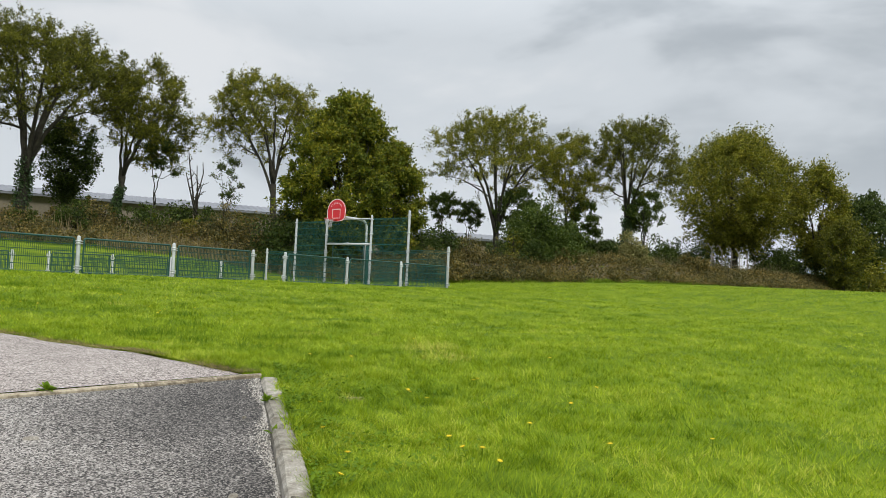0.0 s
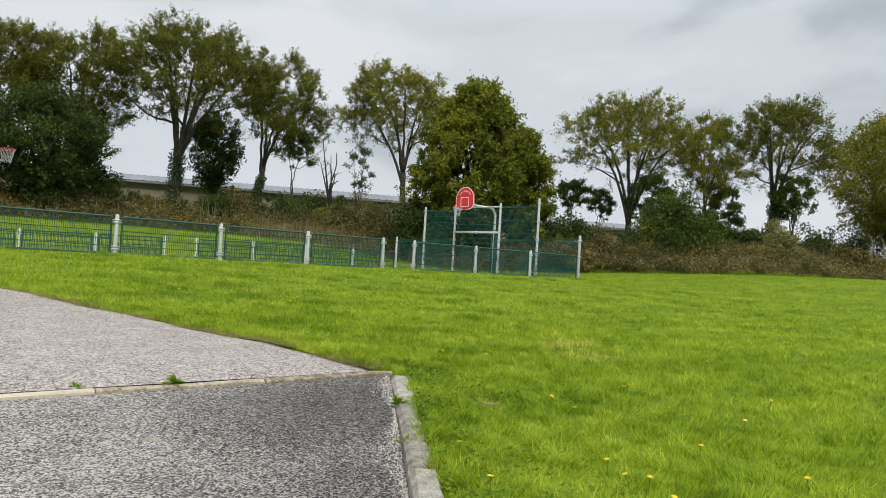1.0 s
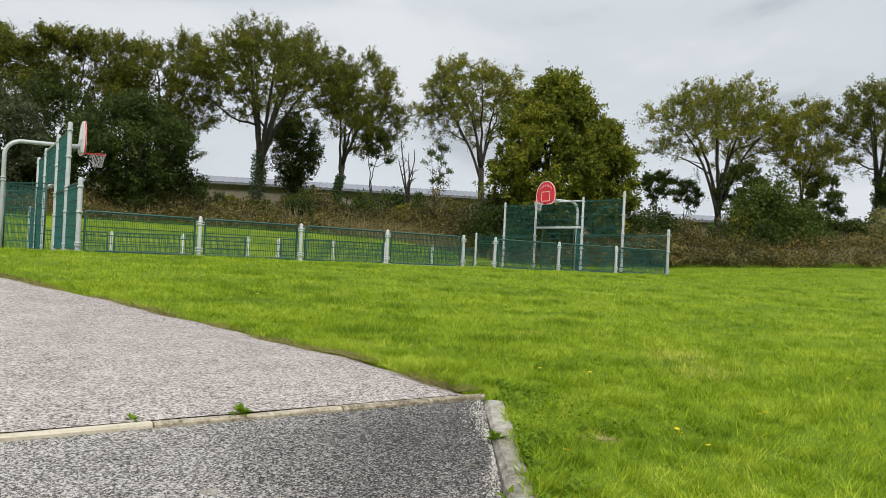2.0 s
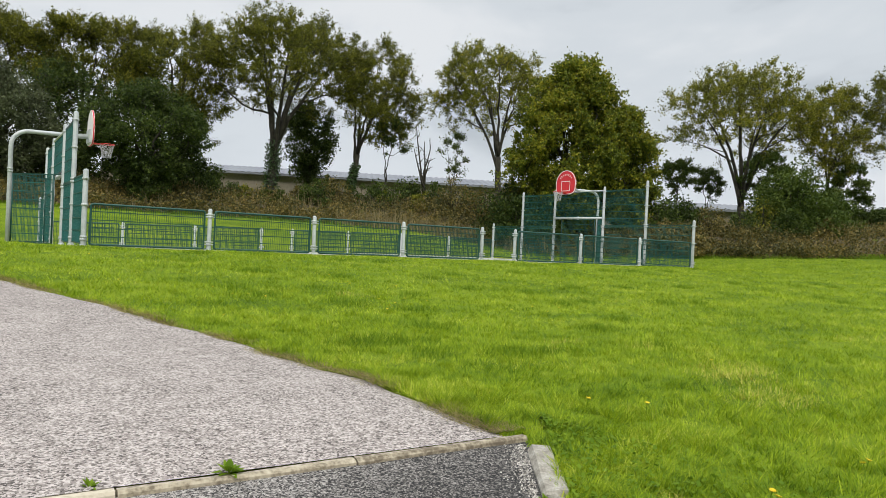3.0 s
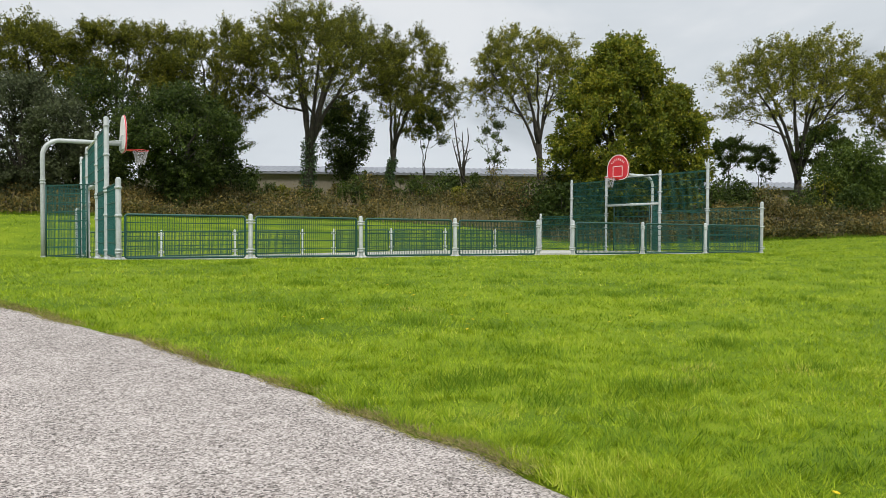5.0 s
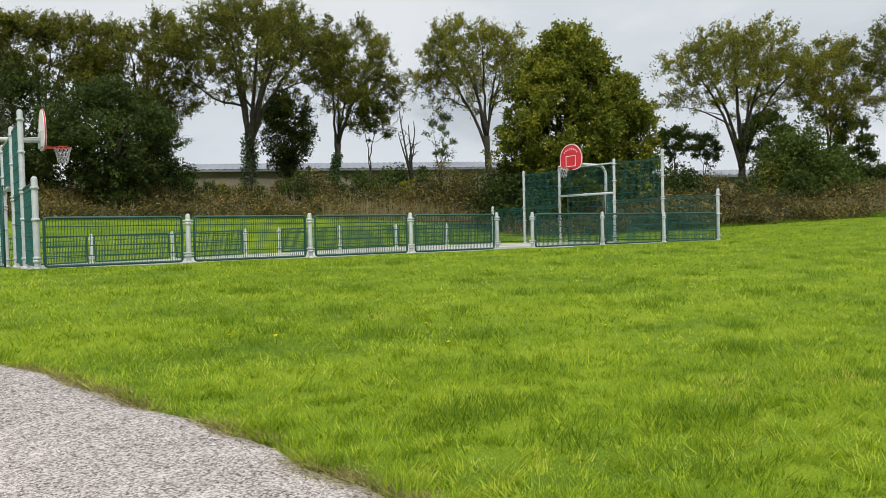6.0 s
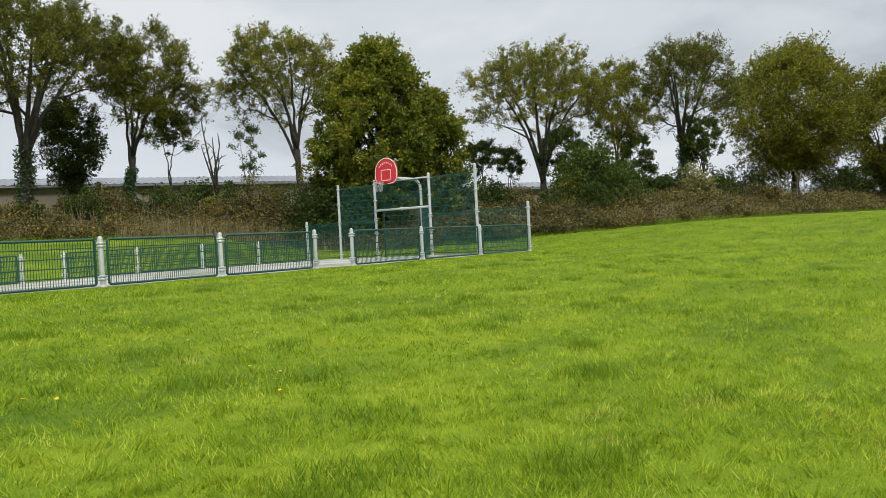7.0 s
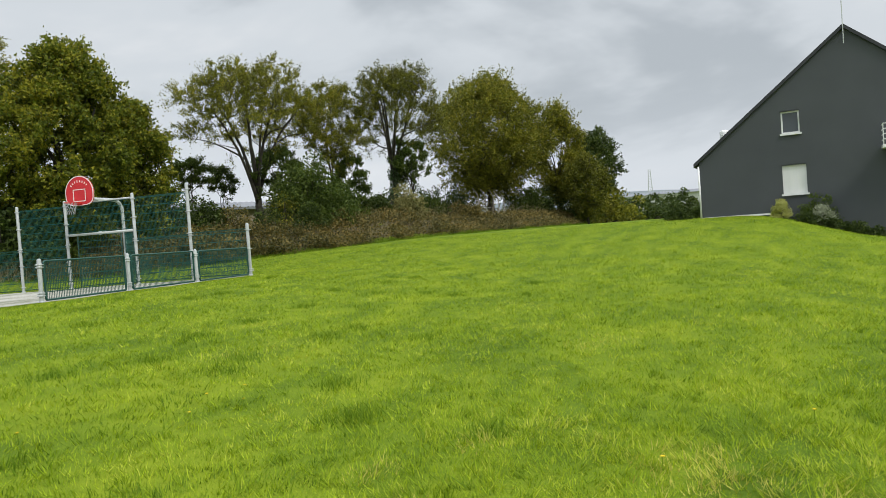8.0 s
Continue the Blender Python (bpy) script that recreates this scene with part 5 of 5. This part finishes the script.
def grass():
    rng = np.random.default_rng(404)
    n = 1560000
    d = 0.8 + 44 * rng.random(n) ** 2.35
    a = np.radians(rng.uniform(-30, 100, n))
    along = rng.random(n)
    x = -24.0 + 1.8 * along + d * np.cos(a)
    y = -19.6 + 5.2 * along + d * np.sin(a)
    ragged = 0.05 * rng.random(n) ** 2 + 0.03 * np.sin(y * 9) * (rng.random(n) < 0.6)
    keep = on_lawn(x + ragged, y) & (y > -23) & (y < bank_y(x) - 0.3)
    straw = np.zeros(n, bool)
    for bx, by, br in BARE:
        straw |= ((x - bx) ** 2 + ((y - by) * 1.6) ** 2 < br * br * rng.uniform(0.1, 1.3, n)) & (rng.random(n) < 0.42)
    keep &= ~(straw & (rng.random(n) < 0.2))
    x, y, d, straw = x[keep], y[keep], d[keep], straw[keep]
    n = len(x)
    z = turf_z(x, y) - 0.01
    # small clumps: blades of one clump share height and lean
    u = np.floor((x + rng.normal(size=n) * 0.022) / 0.11)
    v = np.floor((y + rng.normal(size=n) * 0.022) / 0.11)
    clump = np.modf(np.abs(np.sin(u * 12.9898 + v * 78.233)) * 43758.5)[0]
    comb = np.modf(np.abs(np.sin(u * 39.346 + v * 11.135)) * 24634.6)[0]
    h = (0.042 + 0.008 * patchy(x, y)) * (0.42 + 1.2 * clump ** 1.3) * rng.uniform(0.45, 1.45, n)
    # longer, unmown fringe along the path and kerb
    edge = np.where(y >= -15.2, x - path_edge(y), kerb_side(x, y))
    h *= 1 + 0.4 * np.exp(-np.maximum(edge, 0) / 0.15)
    h *= np.where((x > WEST_X - 1) & (x < 1), 0.35 + 0.65 * np.clip((-0.15 - y) / 1.2, 0, 1), 1)
    w = 0.0026 * (1 + d / 9.0) * rng.uniform(0.6, 1.4, n)
    l = comb * 2 * math.pi + rng.normal(size=n) * 0.85
    t = l + math.pi / 2 + rng.normal(size=n) * 0.5
    s = h * rng.uniform(0.3, 1.5, n)
    cx, sx = np.cos(t) * w, np.sin(t) * w
    V = np.stack([np.stack([x - cx, y - sx, z], -1), np.stack([x + cx, y + sx, z], -1), np.stack([x + np.cos(l) * s, y + np.sin(l) * s, z + h], -1)], 1)
    dry = V[straw].reshape(-1, 3)
    tagged(new("dry_grass", triangles("dry_grass", dry, np.arange(len(dry)).reshape(-1, 3), M_DRY_TURF)), "bleached straw-coloured patches in the lawn", "dry grass", kind="stuff")
    V = V[~straw].reshape(-1, 3)
    n = len(V) // 3
    tagged(new("grass", triangles("grass", V, np.arange(3 * n).reshape(n, 3), M_BLADE)), "bright yellow-green uneven mown grass blades", "grass", kind="stuff")
    # unmown fringe against the court slab
    m = 26000
    x = rng.uniform(WEST_X - 0.6, 0.5, m)
    y = -0.14 - 0.3 * rng.random(m)
    h = 0.03 * rng.uniform(0.5, 1.2, m)
    z = turf_z(x, y) - 0.01
    t, l = rng.uniform(0, 6.28, m), rng.uniform(0, 6.28, m)
    s = h * rng.uniform(0.1, 0.6, m)
    w = 0.008
    V = np.stack([np.stack([x - np.cos(t) * w, y - np.sin(t) * w, z], -1), np.stack([x + np.cos(t) * w, y + np.sin(t) * w, z], -1), np.stack([x + np.cos(l) * s, y - 0.5 * np.abs(np.sin(l)) * s, z + h], -1)], 1).reshape(-1, 3)
    tagged(new("grass_fringe", triangles("grass_fringe", V, np.arange(3 * m).reshape(m, 3), M_BLADE)), "short sparse grass along the court slab", "grass", kind="stuff")
    # coarse dark tufts
    pts = [(-19.55, -6.55), (-20.2, -9.09), (-19.25, -9.73), (-14.94, -9.48), (-20.43, -8.33), (-20.07, -12.08), (-20.3, -12.25), (-19.9, -12.3), (-17.02, -11.94), (-19.48, -6.44), (-19.09, -11.36), (-15.6, -9.75), (-17.15, -12.0), (-13.13, -11.16), (-17.4, -13.1), (-19.3, -13.0), (-19.9, -13.7)]
    pts += [(rng.uniform(-20.5, -3), rng.uniform(-13.5, -2.5)) for _ in range(40)]
    pts = [q for q in pts if q[0] > float(path_edge(np.array(q[1]))) + 0.5]
    X, Y, H = [], [], []
    for px, py in pts:
        k = 150
        X.append(px + rng.normal(size=k) * 0.15), Y.append(py + rng.normal(size=k) * 0.12), H.append(rng.uniform(0.05, 0.115, k))
    x, y, h = map(np.concatenate, (X, Y, H))
    n = len(x)
    z = turf_z(x, y) - 0.01
    t, l = rng.uniform(0, 6.28, n), rng.uniform(0, 6.28, n)
    s = h * rng.uniform(0.2, 0.9, n)
    w = 0.006
    V = np.stack([np.stack([x - np.cos(t) * w, y - np.sin(t) * w, z], -1), np.stack([x + np.cos(t) * w, y + np.sin(t) * w, z], -1), np.stack([x + np.cos(l) * s, y + np.sin(l) * s, z + h], -1)], 1).reshape(-1, 3)
    tagged(new("grass_tufts", triangles("grass_tufts", V, np.arange(3 * n).reshape(n, 3), M_TUFT)), "coarse darker grass tufts standing in the lawn", "grass tufts", kind="stuff")
    # dead thatch at the paving's edges
    m = 24000
    y = -15.22 + 10.5 * rng.random(m) ** 1.3
    e = np.where(y >= -15.2, path_edge(y), KERB_END[0] + (y - KERB_END[1]) / KERB_DIR[1] * KERB_DIR[0] + 0.2)
    some = np.sin(y * 2.3) + np.sin(y * 5.9 + 1) + rng.normal(size=m) * 0.6 > -0.7
    y = y[some]
    e = e[some]
    m = len(y)
    x = e + 0.02 + rng.normal(size=m) * 0.07
    z = turf_z(x, y) + 0.01
    l, h = rng.uniform(0, 6.28, m), rng.uniform(0.004, 0.025, m)
    s = rng.uniform(0.015, 0.045, m)
    w = 0.003
    V = np.stack([np.stack([x - w, y - w, z], -1), np.stack([x + w, y + w, z], -1), np.stack([x + np.cos(l) * s, y + np.sin(l) * s, z + h], -1)], 1).reshape(-1, 3)
    tagged(new("thatch", triangles("thatch", V, np.arange(3 * m).reshape(m, 3), M_THATCH)), "dry brown grass thatch along the paving edge", "dry grass", kind="stuff")


grass()


def dandelions():
    rng = np.random.default_rng(9)
    b = Build()
    b.tube([(0, 0, 0), (0.004, 0, 0.045), (0, 0, 0.083)], 0.0025, 4)
    stem = b.mesh("stem", M_TUFT)
    hd = Build()
    for k in range(14):
        a = 2 * math.pi * k / 14
        c, s = math.cos(a), math.sin(a)
        hd.add([(0, 0, 0.082), (0.011 * c - 0.004 * s, 0.011 * s + 0.004 * c, 0.091), (0.0165 * c, 0.0165 * s, 0.089), (0.011 * c + 0.004 * s, 0.011 * s - 0.004 * c, 0.091)], [(0, 1, 2, 3)])
    head = hd.mesh("flower_head", M_YELLOW)
    spots = [(-21.17, -15.73), (-21.41, -16.48), (-21.78, -16.96), (-21.24, -17.4), (-21.32, -17.59), (-21.28, -17.65), (-21.4, -17.83), (-20.47, -18.0), (-22.24, -17.55), (-21.97, -17.35), (-20.54, -16.64), (-17.6, -17.71), (-19.68, -18.32), (-19.68, -17.28)]
    spots += [(-21.4 + abs(rng.normal()) * 2.2, -16.6 + rng.normal() * 1.0) for _ in range(12)]
    spots += [(-18.6 + rng.normal() * 2.2, -9.0 + rng.normal() * 1.6) for _ in range(26)]
    for x, y in spots:
        if not bool(on_lawn(np.array(x), np.array(y))):
            continue
        t = thing("dandelion", pose(x, y, float(turf_z(x, y)), rng.normal() * 9, rng.normal() * 9, rng.uniform(0, 360)), "small yellow dandelion flower in the lawn", "flower", "dandelions")
        part("stem", stem, M_TUFT, t)
        part("flower_head", head, M_YELLOW, t, "open yellow flower head")


dandelions()


def weed(x, y, z, n, size, seed, label):
    rng = np.random.default_rng(seed)
    w = thing("weed", pose(x, y, z), label, "weed", "weeds in the paving")
    b = Build()
    for k in range(n):
        a, el = rng.uniform(0, 6.28), rng.uniform(0.15, 1.3)
        L, wd = size * rng.uniform(0.6, 1.2), size * 0.2
        u = np.array((math.cos(a) * math.cos(el), math.sin(a) * math.cos(el), math.sin(el)))
        v = np.array((-math.sin(a), math.cos(a), 0)) * wd
        b.add([(0, 0, 0), u * L * 0.5 + v, u * L + np.array((0, 0, -0.2 * L)), u * L * 0.5 - v], [(0, 1, 2, 3)])
    part("leaf_rosette", b, M_TUFT, w)


weed(-22.52, -15.25, float(ground_z(-22.52, -15.25)) + 0.005, 22, 0.075, 3, "leafy green weed growing from the edging joint")
weed(-23.04, -15.22, float(ground_z(-23.04, -15.22)) + 0.005, 10, 0.05, 4, "tiny weed growing from the edging joint")
weed(-21.45, -16.02, float(ground_z(-21.45, -16.02)) + 0.0, 20, 0.08, 5, "small weed between two kerbstones")
weed(-21.85, -16.62, float(ground_z(-21.85, -16.62)) - 0.02, 16, 0.07, 6, "small weed between two kerbstones")


def clover():
    """Broad-leaved weeds in the turf close to the kerb."""
    rng = np.random.default_rng(31)
    n = 3400
    k = rng.random(n) ** 1.2 * 3.6 - 0.3
    d = 0.14 + 0.3 * np.abs(rng.normal(size=n)) * (1 + np.sin(k * 4))
    x = KERB_END[0] + KERB_DIR[0] * k - KERB_DIR[1] * d
    y = KERB_END[1] + 0.1 + KERB_DIR[1] * k + KERB_DIR[0] * d
    z = turf_z(x, y) + rng.uniform(0.012, 0.05, n)
    a = rng.uniform(0, 6.28, n)
    r = rng.uniform(0.006, 0.014, n)
    t = rng.normal(size=(2, n)) * 0.4
    V = np.stack([np.stack([x + r * np.cos(a + q), y + r * np.sin(a + q), z + r * (t[0] * math.cos(q) + t[1] * math.sin(q))], -1) for q in (0, 1.57, 3.14, 4.71)], 1).reshape(-1, 3)
    tagged(new("clover", triangles("clover", V, np.arange(4 * n).reshape(n, 4), M_TUFT)), "small round clover leaves in the turf by the kerb", "clover", kind="stuff")


clover()


M_SCAR = material("sandy_earth", [(0.3, (0.13, 0.095, 0.045)), (0.7, (0.34, 0.26, 0.14))], 9.0, 70.0, 0.95, 0.6, 0.01)


def stones_and_specks():
    """Pale flecks on the asphalt and a bare earth scar in the lawn."""
    rng = np.random.default_rng(12)
    for x, y, r in ((-22.92, -16.1, 0.04), (-21.75, -16.2, 0.016), (-22.5, -17.2, 0.025)):
        z = float(ground_z(x, y)) - 0.006 - 0.06 * float(ease((-15.3 - y) / 2.2))
        b = Build()
        n = 9
        rim = [(r * rng.uniform(0.7, 1.2) * math.cos(q), 0.7 * r * rng.uniform(0.7, 1.2) * math.sin(q)) for q in np.linspace(0, 6.28, n, endpoint=False)]
        v = [(u, w, -0.008) for u, w in rim] + [(u * 0.75, w * 0.75, 0.006) for u, w in rim]
        b.add(v, [tuple(range(n, 2 * n))] + [(k, (k + 1) % n, n + (k + 1) % n, n + k) for k in range(n)])
        tagged(part("fleck", b, M_KERB, at=pose(x, y, z)), "pale flattened fleck stuck to the asphalt", "fleck", "flecks")
    x, y = -20.9, -16.2
    b = Build()
    n = 16
    rim = [(0.13 * rng.uniform(0.75, 1.15) * math.cos(q), 0.05 * rng.uniform(0.75, 1.15) * math.sin(q)) for q in np.linspace(0, 6.28, n, endpoint=False)]
    v = [(u, w, -0.03) for u, w in rim] + [(u * 0.8, w * 0.8, 0.012) for u, w in rim]
    b.add(v, [tuple(range(n, 2 * n))] + [(k, (k + 1) % n, n + (k + 1) % n, n + k) for k in range(n)])
    tagged(part("earth_scar", b, M_SCAR, at=pose(x, y, float(ground_z(x, y)), 0, 0, -38)), "bare sandy earth scar in the lawn", "bare earth")


stones_and_specks()


def kerb_grit():
    """Loose pale grit swept against the kerb's face."""
    rng = np.random.default_rng(71)
    n = 2600
    k = rng.random(n) * 3.6
    d = -0.04 - np.abs(rng.normal(size=n)) * 0.035 * (1 + 0.8 * np.sin(k * 5.0))
    x = KERB_END[0] + KERB_DIR[0] * k - KERB_DIR[1] * d
    y = KERB_END[1] + KERB_DIR[1] * k + KERB_DIR[0] * d
    z = ground_z(x, y) - 0.016 - 0.06 * ease((-15.3 - y) / 2.2)
    r = rng.uniform(0.002, 0.0065, n)
    a = rng.uniform(0, 6.28, n)
    V = [np.stack([x + r * np.cos(a + q), y + r * np.sin(a + q), z], -1) for q in (0, 2.1, 4.2)]
    V = np.stack(V + [np.stack([x, y, z + r * 1.2], -1)], 1).reshape(-1, 3)
    base = np.arange(n)[:, None, None] * 4
    F = (base + np.array([(0, 1, 3), (1, 2, 3), (2, 0, 3)])[None]).reshape(-1, 3)
    tagged(new("grit", triangles("grit", V, F, M_GRIT)), "loose pale grit swept against the kerb", "grit", kind="stuff")


M_GRIT = material("pale_grit", [(0.2, (0.2, 0.18, 0.15)), (0.8, (0.55, 0.52, 0.47))], 20.0, 90.0, 0.9, 0, island=0.7)
kerb_grit()
